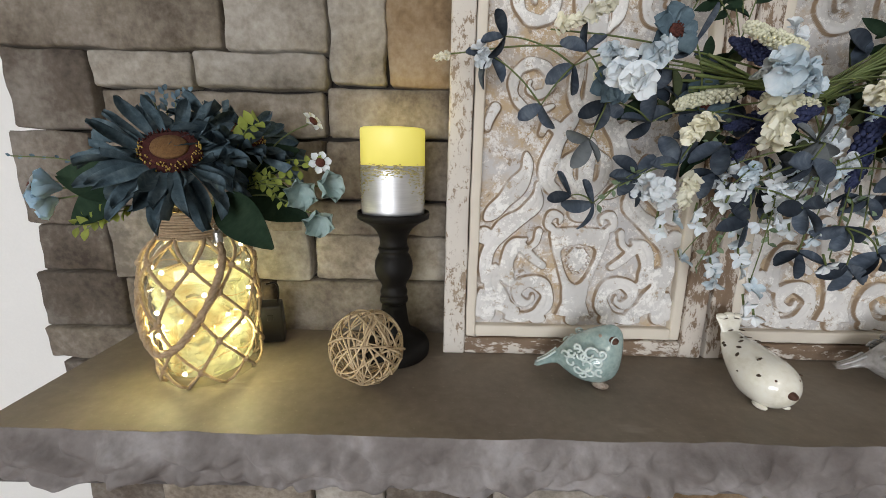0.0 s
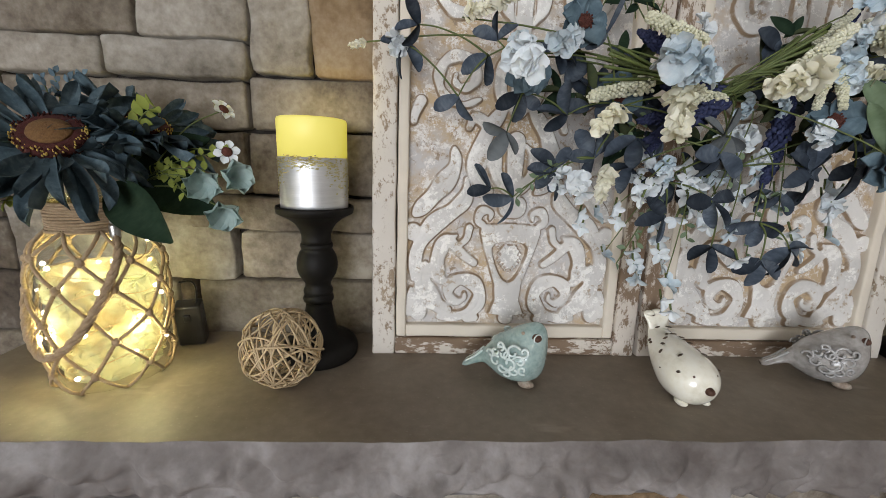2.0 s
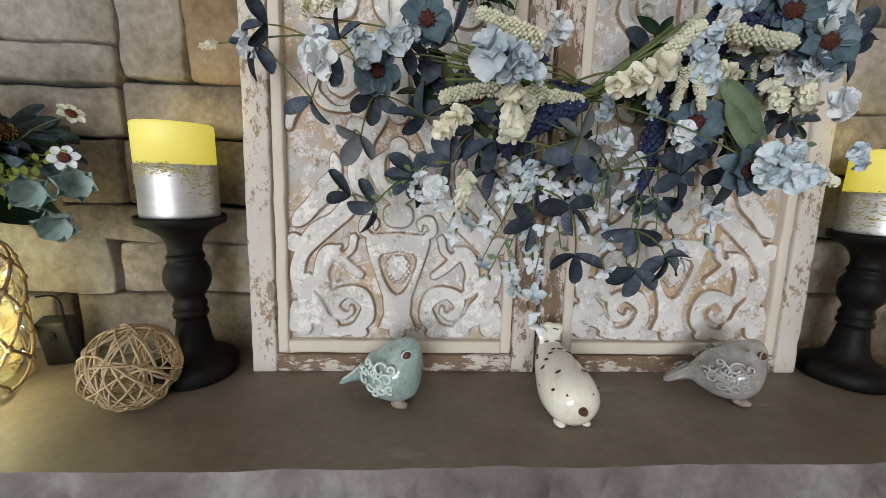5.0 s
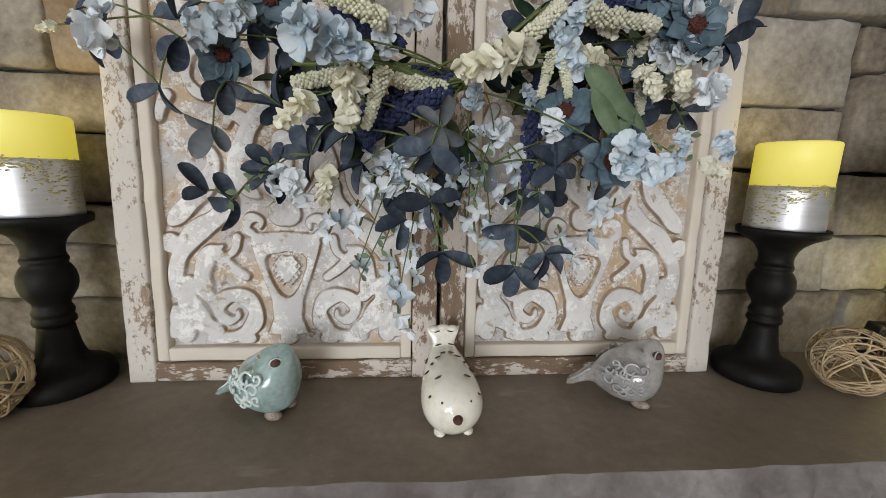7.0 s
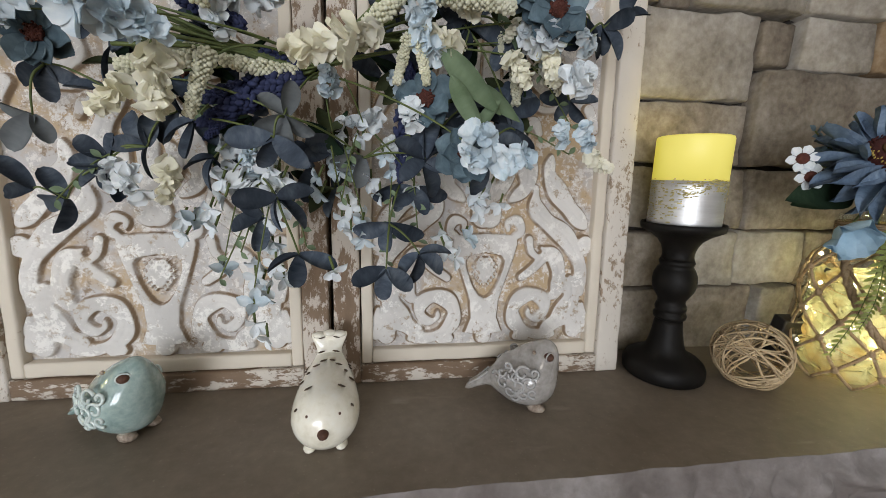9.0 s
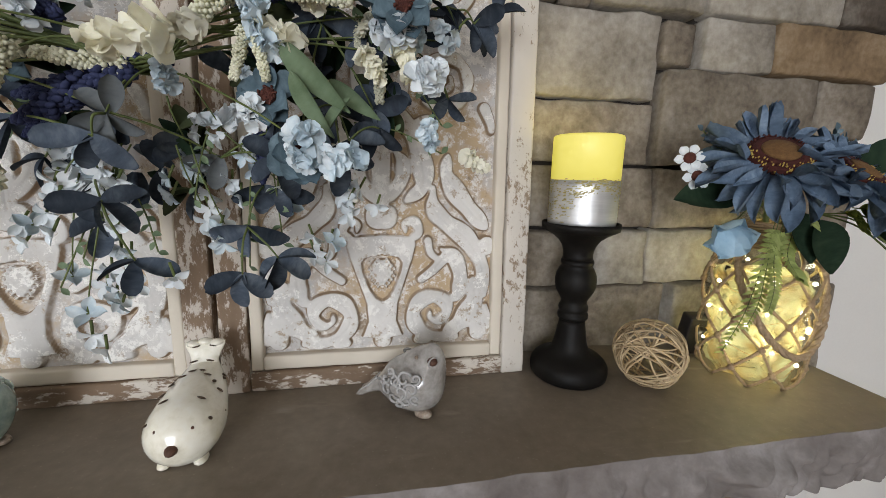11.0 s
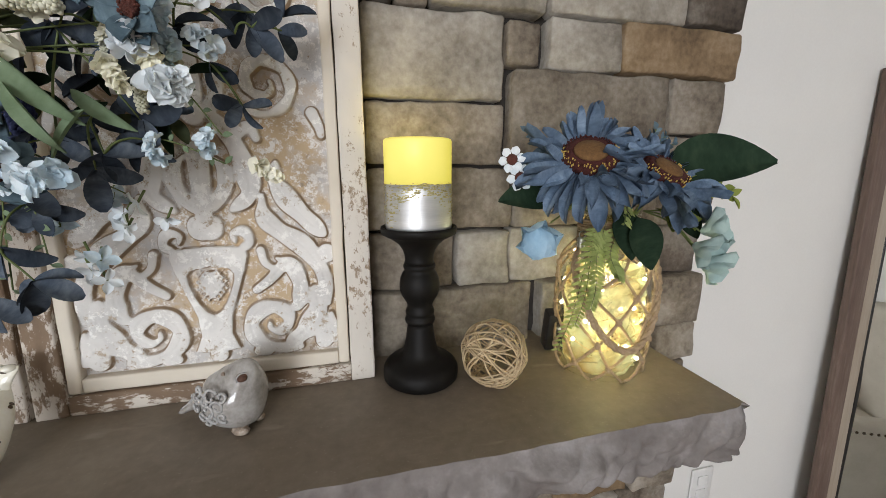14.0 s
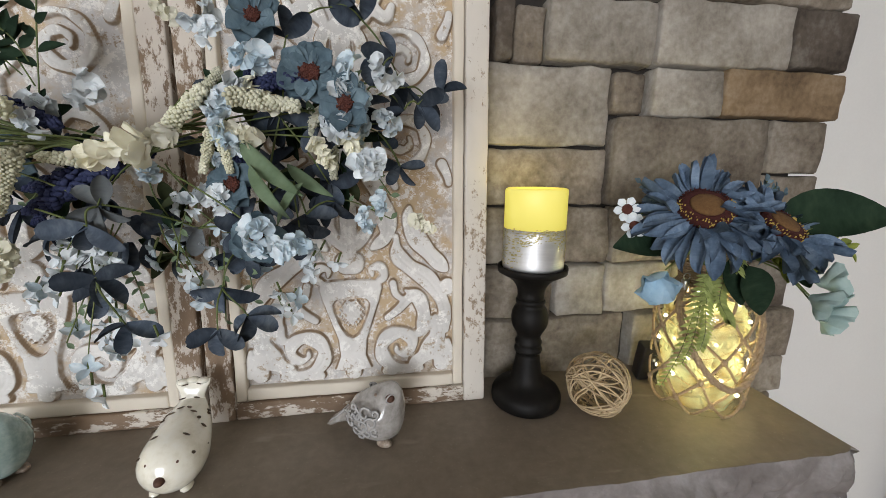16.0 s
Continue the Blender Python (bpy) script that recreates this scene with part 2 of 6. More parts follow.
def relief_paint():
    """white on the raised carving, grey on the ground, tan wood on slopes and rubbed spots"""
    m = bpy.data.materials.new("carved_panel_paint")
    m.use_nodes = True
    nt = m.node_tree
    b = nt.nodes["Principled BSDF"]
    L = nt.links.new
    tc = nt.nodes.new("ShaderNodeTexCoord")
    sep = nt.nodes.new("ShaderNodeSeparateXYZ")
    L(tc.outputs["Object"], sep.inputs[0])
    high = nt.nodes.new("ShaderNodeMapRange")
    high.inputs[1].default_value, high.inputs[2].default_value = -0.002, -0.005
    L(sep.outputs["Y"], high.inputs[0])
    info = nt.nodes.new("ShaderNodeObjectInfo")
    shift = nt.nodes.new("ShaderNodeMapping")
    cmb = nt.nodes.new("ShaderNodeCombineXYZ")
    for i in range(3):
        L(info.outputs["Random"], cmb.inputs[i])
    L(cmb.outputs[0], shift.inputs["Location"])
    L(tc.outputs["Object"], shift.inputs[0])

    def nz(s, d, r=0.6):
        n = nt.nodes.new("ShaderNodeTexNoise")
        n.inputs["Scale"].default_value, n.inputs["Detail"].default_value, n.inputs["Roughness"].default_value = s, d, r
        L(shift.outputs[0], n.inputs["Vector"])
        return n.outputs["Fac"]

    def step(sock, a, c):
        mr = nt.nodes.new("ShaderNodeMapRange")
        mr.inputs[1].default_value, mr.inputs[2].default_value = a, c
        L(sock, mr.inputs[0])
        return mr.outputs[0]

    def mix(f, a, c):
        mx = nt.nodes.new("ShaderNodeMix")
        mx.data_type = "RGBA"
        if isinstance(f, float):
            mx.inputs["Factor"].default_value = f
        else:
            L(f, mx.inputs["Factor"])
        for k, v in (("A", a), ("B", c)):
            if isinstance(v, tuple):
                mx.inputs[k].default_value = (*v, 1)
            else:
                L(v, mx.inputs[k])
        return mx.outputs["Result"]

    ground = mix(step(nz(8, 6, 0.7), 0.44, 0.56), (0.54, 0.52, 0.505), (0.50, 0.375, 0.235))
    ground = mix(step(nz(62, 9, 0.85), 0.515, 0.55), ground, (0.76, 0.73, 0.69))
    ground = mix(step(nz(48, 8, 0.8), 0.57, 0.62), ground, (0.30, 0.225, 0.155))
    top = mix(step(nz(12, 5), 0.38, 0.62), (0.58, 0.56, 0.535), (0.76, 0.735, 0.70))
    top = mix(step(nz(34, 9, 0.82), 0.53, 0.56), top, (0.86, 0.84, 0.80))
    top = mix(step(nz(52, 8, 0.8), 0.57, 0.62), top, (0.44, 0.36, 0.27))
    col = mix(high.outputs[0], ground, top)
    geo = nt.nodes.new("ShaderNodeNewGeometry")
    vt = nt.nodes.new("ShaderNodeVectorTransform")
    vt.vector_type, vt.convert_from, vt.convert_to = "NORMAL", "WORLD", "OBJECT"
    L(geo.outputs["Normal"], vt.inputs[0])
    sn = nt.nodes.new("ShaderNodeSeparateXYZ")
    L(vt.outputs[0], sn.inputs[0])
    slope = step(sn.outputs["Y"], -0.86, -0.62)
    worn = nt.nodes.new("ShaderNodeMath")
    worn.operation = "MULTIPLY"
    L(slope, worn.inputs[0])
    L(step(nz(22, 5), 0.34, 0.52), worn.inputs[1])
    col = mix(worn.outputs[0], col, (0.29, 0.205, 0.13))
    L(col, b.inputs["Base Color"])
    b.inputs["Roughness"].default_value = 0.75
    bp = nt.nodes.new("ShaderNodeBump")
    bp.inputs["Strength"].default_value, bp.inputs["Distance"].default_value = 0.35, 0.0015
    L(nz(70, 6, 0.7), bp.inputs["Height"])
    L(bp.outputs[0], b.inputs["Normal"])
    return m


CARVED = relief_paint()


def clear_glass(name, tint):
    m = bpy.data.materials.new(name)
    m.use_nodes = True
    nt = m.node_tree
    nt.nodes.remove(nt.nodes["Principled BSDF"])
    tr, gl = nt.nodes.new("ShaderNodeBsdfTransparent"), nt.nodes.new("ShaderNodeBsdfGlossy")
    tr.inputs[0].default_value = (*tint, 1)
    gl.inputs["Roughness"].default_value = 0.04
    lw = nt.nodes.new("ShaderNodeLayerWeight")
    pw = nt.nodes.new("ShaderNodeMath")
    pw.operation = "POWER"
    pw.inputs[1].default_value = 4.0
    nt.links.new(lw.outputs["Facing"], pw.inputs[0])
    fr = nt.nodes.new("ShaderNodeMath")
    fr.operation = "MULTIPLY_ADD"
    fr.inputs[1].default_value, fr.inputs[2].default_value = 0.45, 0.035
    nt.links.new(pw.outputs[0], fr.inputs[0])
    mx = nt.nodes.new("ShaderNodeMixShader")
    nt.links.new(fr.outputs[0], mx.inputs[0])
    nt.links.new(tr.outputs[0], mx.inputs[1])
    nt.links.new(gl.outputs[0], mx.inputs[2])
    nt.links.new(mx.outputs[0], nt.nodes["Material Output"].inputs[0])
    return m


GLASS = clear_glass("jar_glass", (0.96, 0.97, 0.93))
MIRROR = bpy.data.materials.new("mirror_glass")
MIRROR.use_nodes = True
MIRROR.node_tree.nodes["Principled BSDF"].inputs["Metallic"].default_value = 1.0
MIRROR.node_tree.nodes["Principled BSDF"].inputs["Roughness"].default_value = 0.03
MIRROR.node_tree.nodes["Principled BSDF"].inputs["Base Color"].default_value = (0.85, 0.86, 0.85, 1)

LEAF_SLATE = leafy("leaf_slate", [(0.024, 0.033, 0.048), (0.060, 0.076, 0.100), (0.135, 0.158, 0.185)], 0.12, vary=0.55)
LEAF_GREY = leafy("leaf_grey", [(0.09, 0.10, 0.105), (0.17, 0.185, 0.19)], 0.12, vary=0.3)
LEAF_GREEN = leafy("leaf_pale_green", [(0.14, 0.20, 0.11), (0.25, 0.33, 0.21)], 0.2, vary=0.15)
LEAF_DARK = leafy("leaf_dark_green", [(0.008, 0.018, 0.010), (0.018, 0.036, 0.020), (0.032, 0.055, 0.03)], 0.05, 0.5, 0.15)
LEAF_OLIVE = leafy("leaf_olive", [(0.035, 0.045, 0.022), (0.08, 0.095, 0.045)], 0.12, vary=0.25)
LEAF_LIME = leafy("leaf_lime", [(0.20, 0.25, 0.05), (0.36, 0.40, 0.10)], 0.3, vary=0.25)
FERN = leafy("fern_green", [(0.22, 0.27, 0.08), (0.42, 0.47, 0.18)], 0.3, vary=0.2)
STEM = mat("stem_green", [(0.06, 0.085, 0.02), (0.14, 0.175, 0.05)], 60, 0.6, 0.2)
CREAM = leafy("petal_cream", [(0.86, 0.83, 0.66), (0.92, 0.90, 0.77), (0.94, 0.93, 0.85)], 0.30, vary=0.12)
CREAM_GREEN = leafy("petal_cream_green", [(0.62, 0.61, 0.44), (0.80, 0.79, 0.62), (0.88, 0.87, 0.73)], 0.28, vary=0.15)
PALE_BLUE = leafy("petal_pale_blue", [(0.42, 0.54, 0.62), (0.66, 0.75, 0.80), (0.86, 0.89, 0.90)], 0.25, vary=0.16)
WHITE_BLUE = leafy("petal_white_blue", [(0.74, 0.80, 0.84), (0.90, 0.92, 0.92)], 0.25, vary=0.1)
TEAL = leafy("petal_teal_blue", [(0.055, 0.090, 0.115), (0.12, 0.175, 0.21), (0.21, 0.29, 0.33)], 0.15, vary=0.2)
SKY_PETAL = leafy("petal_sky_blue", [(0.34, 0.53, 0.66), (0.58, 0.73, 0.82)], 0.25, vary=0.12)
AQUA = leafy("petal_aqua", [(0.34, 0.49, 0.48), (0.58, 0.69, 0.65)], 0.25, vary=0.12)
NAVY = leafy("lavender_navy", [(0.018, 0.022, 0.058), (0.055, 0.066, 0.138)], 0.08, vary=0.2)
SUN_DARK = leafy("sunflower_petal_slate", [(0.030, 0.050, 0.062), (0.075, 0.112, 0.132), (0.160, 0.212, 0.235)], 0.12, vary=0.25)
SUN_BLUE = leafy("sunflower_petal_blue", [(0.060, 0.095, 0.145), (0.13, 0.185, 0.265), (0.24, 0.315, 0.41)], 0.12, vary=0.25)
DISC_RED = mat("disc_maroon", [(0.03, 0.004, 0.003), (0.075, 0.012, 0.008)], 300, 0.9, 0.8, 3)
DISC_BROWN = mat("disc_brown", [(0.11, 0.052, 0.016), (0.20, 0.105, 0.036)], 300, 0.9, 0.8, 3)
DISC_GOLD = mat("disc_gold", [(0.35, 0.23, 0.04), (0.62, 0.46, 0.12)], 200, 0.8, 0.5, 3)
EYE_BROWN = mat("anemone_brown", [(0.05, 0.012, 0.008), (0.12, 0.035, 0.022)], 200, 0.9, 0.7, 3)


# ---- mesh tools ----
def mesh_from(name, verts, faces, materials, smooth=True):
    me = bpy.data.meshes.new(name)
    me.from_pydata([tuple(v) for v in verts], [], faces)
    for m in materials if isinstance(materials, (list, tuple)) else [materials]:
        me.materials.append(m)
    if smooth:
        me.shade_smooth()
    return me


def mesh_bm(name, bm, materials, smooth=True):
    me = bpy.data.meshes.new(name)
    bm.normal_update()
    bm.to_mesh(me)
    bm.free()
    for m in materials if isinstance(materials, (list, tuple)) else [materials]:
        me.materials.append(m)
    if smooth:
        me.shade_smooth()
    return me


def part(name, me, parent, label="", m=None):
    ob = new(name, me)
    ob.parent = parent
    if m is not None:
        ob.matrix_local = m
    if label:
        tagged(ob, label)
    return ob


def thing(name, at, label, category, group="", kind="", m=None):
    ob = new(name)
    ob.empty_display_size = 0.02
    ob.matrix_world = m if m is not None else Matrix.Translation(at)
    return tagged(ob, label, category, group, kind)


def box_bm(x0, y0, z0, x1, y1, z1, bevel=0.0, seg=2):
    bm = bmesh.new()
    bmesh.ops.create_cube(bm, size=1.0, matrix=Matrix.LocRotScale(((x0 + x1) / 2, (y0 + y1) / 2, (z0 + z1) / 2), None, (x1 - x0, y1 - y0, z1 - z0)))
    if bevel:
        bmesh.ops.bevel(bm, geom=bm.edges[:], offset=bevel, segments=seg, affect="EDGES", profile=0.6)
    return bm


def revolve(profile, n=48, close=True):
    """profile: (radius, height) from bottom to top"""
    verts, faces = [], []
    for r, h in profile:
        for k in range(n):
            a = 2 * math.pi * k / n
            verts.append((r * math.cos(a), r * math.sin(a), h))
    for i in range(len(profile) - 1):
        for k in range(n):
            j = (k + 1) % n
            faces.append((i * n + k, i * n + j, (i + 1) * n + j, (i + 1) * n + k))
    if close:
        faces.append(tuple(range(n))[::-1])
        faces.append(tuple((len(profile) - 1) * n + k for k in range(n)))
    return verts, faces


def spline(points, per=8):
    """a smooth line through the points"""
    p = [np.array(q, float) for q in points]
    p = [2 * p[0] - p[1]] + p + [2 * p[-1] - p[-2]]
    out = []
    for i in range(1, len(p) - 2):
        for k in range(per):
            t = k / per
            a, b, c, d = p[i - 1], p[i], p[i + 1], p[i + 2]
            out.append(0.5 * (2 * b + (c - a) * t + (2 * a - 5 * b + 4 * c - d) * t * t + (3 * b - a - 3 * c + d) * t ** 3))
    out.append(p[-2])
    return out


def tube(points, radius, sides=6, taper=None, closed=False):
    """verts and faces of a tube along points; radius a number or one per point"""
    pts = [np.array(p, float) for p in points]
    n = len(pts)
    rad = radius if isinstance(radius, (list, np.ndarray)) else [radius] * n
    if taper:
        rad = [r * (1 + (taper - 1) * i / (n - 1)) for i, r in enumerate(rad)]
    verts, faces = [], []
    up = np.array([0.13, 0.21, 0.97])
    for i in range(n):
        t = pts[(i + 1) % n] - pts[i - 1] if closed else pts[min(i + 1, n - 1)] - pts[max(i - 1, 0)]
        t = t / (np.linalg.norm(t) + 1e-9)
        up = up - t * (up @ t)
        up = up / (np.linalg.norm(up) + 1e-9)
        side = np.cross(t, up)
        for k in range(sides):
            a = 2 * math.pi * k / sides
            verts.append(pts[i] + rad[i] * (math.cos(a) * up + math.sin(a) * side))
    for i in range(n if closed else n - 1):
        j = (i + 1) % n
        for k in range(sides):
            l = (k + 1) % sides
            faces.append((i * sides + k, i * sides + l, j * sides + l, j * sides + k))
    if not closed:
        faces.append(tuple(range(sides))[::-1])
        faces.append(tuple((n - 1) * sides + k for k in range(sides)))
    return verts, faces


class Bag:
    """gathers verts and faces of one mesh"""

    def __init__(self):
        self.v, self.f, self.mi = [], [], []

    def add(self, vf, index=0, m=None):
        off = len(self.v)
        for p in vf[0]:
            self.v.append(tuple(m @ Vector(p)) if m is not None else tuple(p))
        for f in vf[1]:
            self.f.append(tuple(i + off for i in f))
            self.mi.append(index)
        return self

    def mesh(self, name, materials, smooth=True):
        me = mesh_from(name, self.v, self.f, materials, smooth)
        me.polygons.foreach_set("material_index", self.mi)
        return me


def ball(r=1.0, rings=6, n=10, squash=(1, 1, 1)):
    prof = [(max(1e-4, r * math.sin(math.pi * i / rings)), -r * math.cos(math.pi * i / rings)) for i in range(rings + 1)]
    v, f = revolve(prof, n)
    return [(a * squash[0], b * squash[1], c * squash[2]) for a, b, c in v], f


def facing(at, normal, spin=0.0, size=1.0):
    """a pose at a place with z along the normal, turned by spin degrees about it"""
    q = Vector(normal).to_track_quat("Z", "Y").to_matrix().to_4x4()
    return Matrix.Translation(at) @ q @ Matrix.Rotation(radians(spin), 4, "Z") @ Matrix.Diagonal((size, size, size, 1))


def along(at, direction, facing_to=(0, -1, 0.2), size=1.0, spin=0.0):
    """a pose whose x runs along direction and whose z looks roughly to facing_to"""
    x = Vector(direction).normalized()
    z = Vector(facing_to)
    z = (z - x * z.dot(x)).normalized()
    y = z.cross(x)
    r = Matrix((x, y, z)).transposed().to_4x4()
    return Matrix.Translation(at) @ r @ Matrix.Rotation(radians(spin), 4, "X") @ Matrix.Diagonal((size, size, size, 1))


def petal(length, width, shape=0.5, cup=0.15, curl=0.2, nu=6, nv=4, notch=0.0, point=1.0, ripple=0.0, thick=0.0006):
    """a leaf or petal from the origin along x, widest at shape, cupped across, curled along; it has two sides"""
    verts, faces = [], []
    for s in (0, 1):
        for i in range(nu + 1):
            t = i / nu
            e = t ** (math.log(0.5) / math.log(shape))
            w = width * 0.5 * max(0.04, math.sin(math.pi * min(1, max(0, e * 0.97 + 0.015))) ** point)
            for j in range(nv + 1):
                c = 2 * j / nv - 1
                x = length * t - notch * length * t * (1 - abs(c)) * (t > 0.8)
                z = cup * w * (c * c) * 2 - curl * length * t * t + ripple * length * math.sin(5 * t + 4 * c) * t
                verts.append((x, c * w, z - s * thick))
    st = (nu + 1) * (nv + 1)
    for s in (0, 1):
        for i in range(nu):
            for j in range(nv):
                a = s * st + i * (nv + 1) + j
                q = (a, a + nv + 1, a + nv + 2, a + 1)
                faces.append(q if s == 0 else q[::-1])
    return verts, faces


# ---- the room ----
def slab(name, x0, y0, z0, x1, y1, z1, material, label, category):
    ob = new(name, mesh_bm(name, box_bm(x0, y0, z0, x1, y1, z1), material, False))
    return tagged(ob, label, category, kind="structure")


slab("floor", -2.2, -3.6, -0.1, 3.4, 0.9, 0.0, FLOOR, "brown wooden floor of the living room", "floor")
slab("ceiling", -2.2, -3.6, 2.6, 3.4, 0.9, 2.7, CEIL, "plain white painted ceiling", "ceiling")
slab("wall_north", -2.2, 0.74, 0, 3.4, 0.9, 2.6, WALL, "off-white painted wall beside the stone chimney", "wall")
slab("wall_west", -2.35, -3.6, 0, -2.2, 0.9, 2.6, WALL, "off-white painted side wall", "wall")
slab("wall_east", 3.4, -3.6, 0, 3.55, 0.9, 2.6, WALL, "off-white painted side wall", "wall")
south = tagged(new("wall_south"), "off-white painted wall with a wide window", "wall", kind="structure")
for nm, b in (("wall_left_piece", (-2.2, 0, -1.66, 2.6)), ("wall_right_piece", (0.16, 0, 3.4, 2.6)), ("wall_under_window", (-1.66, 0, 0.16, 0.95)), ("wall_over_window", (-1.66, 2.28, 0.16, 2.6))):
    part(nm, mesh_bm(nm, box_bm(b[0], -3.6, b[1], b[2], -3.45, b[3]), WALL, False), south)

# ---- the stone chimney ----
chimney = tagged(new("chimney_wall", mesh_bm("chimney_wall", box_bm(-0.495, 0.598, 0, 1.385, 0.738, 2.6), MORTAR, False)),
                 "chimney of stacked grey-brown stones with dark narrow joints", "stone wall", kind="structure")
rng = random.Random(4)


def stone_mesh(w, h, seed, d=0.06):
    """a dressed stone: uneven outline, rounded worn edges, lumpy face; front at y=0, origin at its middle"""
    nx, nz = max(6, min(20, int(w / 0.013))), max(5, min(12, int(h / 0.012)))
    verts, faces = [], []
    r = 0.0028
    us = [0.0, r / w] + [r / w + (1 - 2 * r / w) * i / (nx - 2) for i in range(1, nx - 2)] + [1 - r / w, 1.0]
    vs = [0.0, r / h] + [r / h + (1 - 2 * r / h) * i / (nz - 2) for i in range(1, nz - 2)] + [1 - r / h, 1.0]
    nu, nv = len(us), len(vs)
    for j, v in enumerate(vs):
        for i, u in enumerate(us):
            rim = (i in (0, nu - 1)) + (j in (0, nv - 1))
            x, z = (u - 0.5) * w, (v - 0.5) * h
            if rim == 2:
                x *= 1 - 0.004 / w
                z *= 1 - 0.004 / h
            edge = min(u * w, (1 - u) * w, v * h, (1 - v) * h)
            n = noise.noise((x * 14 + seed, z * 14, seed * 0.7)) * 0.0045 + abs(noise.noise((x * 30 + seed, z * 38, 3.1))) * 0.0034
            ox = noise.noise((z * 26 + seed, seed, x * 4)) * 0.0046 + noise.noise((z * 95 + seed, seed, x * 9)) * 0.0016
            oz = noise.noise((x * 20 + seed, seed + 5, z * 4)) * 0.0042 + noise.noise((x * 95 + seed, seed + 5, z * 9)) * 0.0014
            y = n + (0.0030 if rim else 0.0) + max(0, 0.012 - edge) * 0.05
            verts.append((x + ox, y, z + oz))
    for j in range(nv - 1):
        for i in range(nu - 1):
            a = j * nu + i
            faces.append((a, a + 1, a + nu + 1, a + nu))
    ring = [i for i in range(nu)] + [j * nu + nu - 1 for j in range(1, nv)] + [(nv - 1) * nu + i for i in range(nu - 2, -1, -1)] + [j * nu for j in range(nv - 2, 0, -1)]
    off = len(verts)
    for k in ring:
        verts.append((verts[k][0] * 0.985, d, verts[k][2] * 0.985))
    for k in range(len(ring)):
        l = (k + 1) % len(ring)
        faces.append((ring[k], off + k, off + l, ring[l]))
    return verts, faces


def lay_stone(x0, z0, x1, z1, material, proud=0.0):
    gap = 0.0028
    w, h = x1 - x0 - gap, z1 - z0 - gap
    me = mesh_from("stone", *stone_mesh(w, h, rng.uniform(0, 90)), material)
    part("stone", me, chimney, m=pose((x0 + x1) / 2, 0.569 + proud + rng.uniform(-0.006, 0.006), (z0 + z1) / 2))


G_, T_, P_, D_ = STONE, STONE_TAN, STONE_PALE, STONE_DARK
LEFT_STONES = [(-0.515, 1.70, -0.206, 1.81, G_), (-0.206, 1.70, -0.07, 1.81, P_), (-0.07, 1.662, 0.006, 1.83, P_), (0.006, 1.66, 0.10, 1.83, T_),
               (-0.505, 1.595, -0.391, 1.699, D_), (-0.391, 1.653, -0.252, 1.699, P_), (-0.252, 1.653, -0.073, 1.699, P_), (-0.391, 1.59, -0.078, 1.652, G_),
               (-0.078, 1.592, 0.10, 1.660, G_), (-0.52, 1.463, -0.408, 1.593, D_), (-0.515, 1.39, -0.408, 1.462, D_), (-0.406, 1.49, -0.163, 1.589, G_)]
LEFT_STONES += [(-0.163, 1.507, -0.082, 1.589, G_), (-0.082, 1.507, 0.10, 1.591, G_), (-0.167, 1.457, 0.095, 1.506, G_), (-0.406, 1.383, -0.110, 1.489, P_),
                (-0.106, 1.384, 0.095, 1.456, G_), (-0.53, 1.30, -0.40, 1.390, D_), (-0.40, 1.30, -0.196, 1.382, G_), (-0.170, 1.295, 0.10, 1.383, G_),
                (-0.194, 1.295, -0.170, 1.383, D_), (-0.538, 1.243, -0.392, 1.298, G_), (-0.392, 1.22, -0.20, 1.298, G_), (-0.52, 1.19, -0.392, 1.241, D_)]
RIGHT_STONES = [(0.83, 1.661, 1.026, 1.772, P_), (1.028, 1.707, 1.078, 1.766, G_), (1.088, 1.705, 1.209, 1.774, P_), (1.211, 1.708, 1.426, 1.779, T_),
                (1.037, 1.574, 1.299, 1.706, G_), (1.303, 1.622, 1.406, 1.706, G_), (0.83, 1.574, 1.029, 1.659, G_), (0.83, 1.483, 1.042, 1.572, G_),
                (0.956, 1.398, 1.040, 1.481, P_), (0.83, 1.400, 0.954, 1.481, G_), (1.042, 1.397, 1.162, 1.481, P_), (0.83, 1.295, 1.082, 1.397, G_)]
RIGHT_STONES += [(1.098, 1.295, 1.162, 1.395, P_), (1.164, 1.39, 1.31, 1.48, G_), (1.164, 1.295, 1.318, 1.388, G_), (1.314, 1.39, 1.400, 1.474, D_), (1.32, 1.294, 1.419, 1.388, G_),
                 (1.335, 1.220, 1.423, 1.293, G_), (1.35, 1.16, 1.41, 1.218, G_), (1.30, 1.476, 1.420, 1.620, G_), (1.044, 1.483, 1.298, 1.572, G_),
                 (0.845, 1.774, 0.874, 1.85, D_), (0.876, 1.774, 0.922, 1.848, G_), (0.922, 1.775, 1.082, 1.86, P_), (1.090, 1.778, 1.316, 1.868, P_), (1.319, 1.782, 1.43, 1.868, D_)]
for row in LEFT_STONES + RIGHT_STONES:
    lay_stone(*row)


def courses(x0, x1, z0, z1, rag=0.0):
    z = z0
    while z < z1 - 0.03:
        h = min(rng.choice([0.06, 0.075, 0.09, 0.11]), z1 - z)
        if z1 - z - h < 0.04:
            h = z1 - z
        x, end = x0 + rng.uniform(-rag, rag), x1 + rng.uniform(-rag, rag)
        while x < end - 0.02:
            w = min(rng.uniform(0.10, 0.27), end - x)
            if end - x - w < 0.07:
                w = end - x
            lay_stone(x, z, x + w, z + h, rng.choice([G_, G_, P_, G_, D_, T_]))
            x += w
        z += h


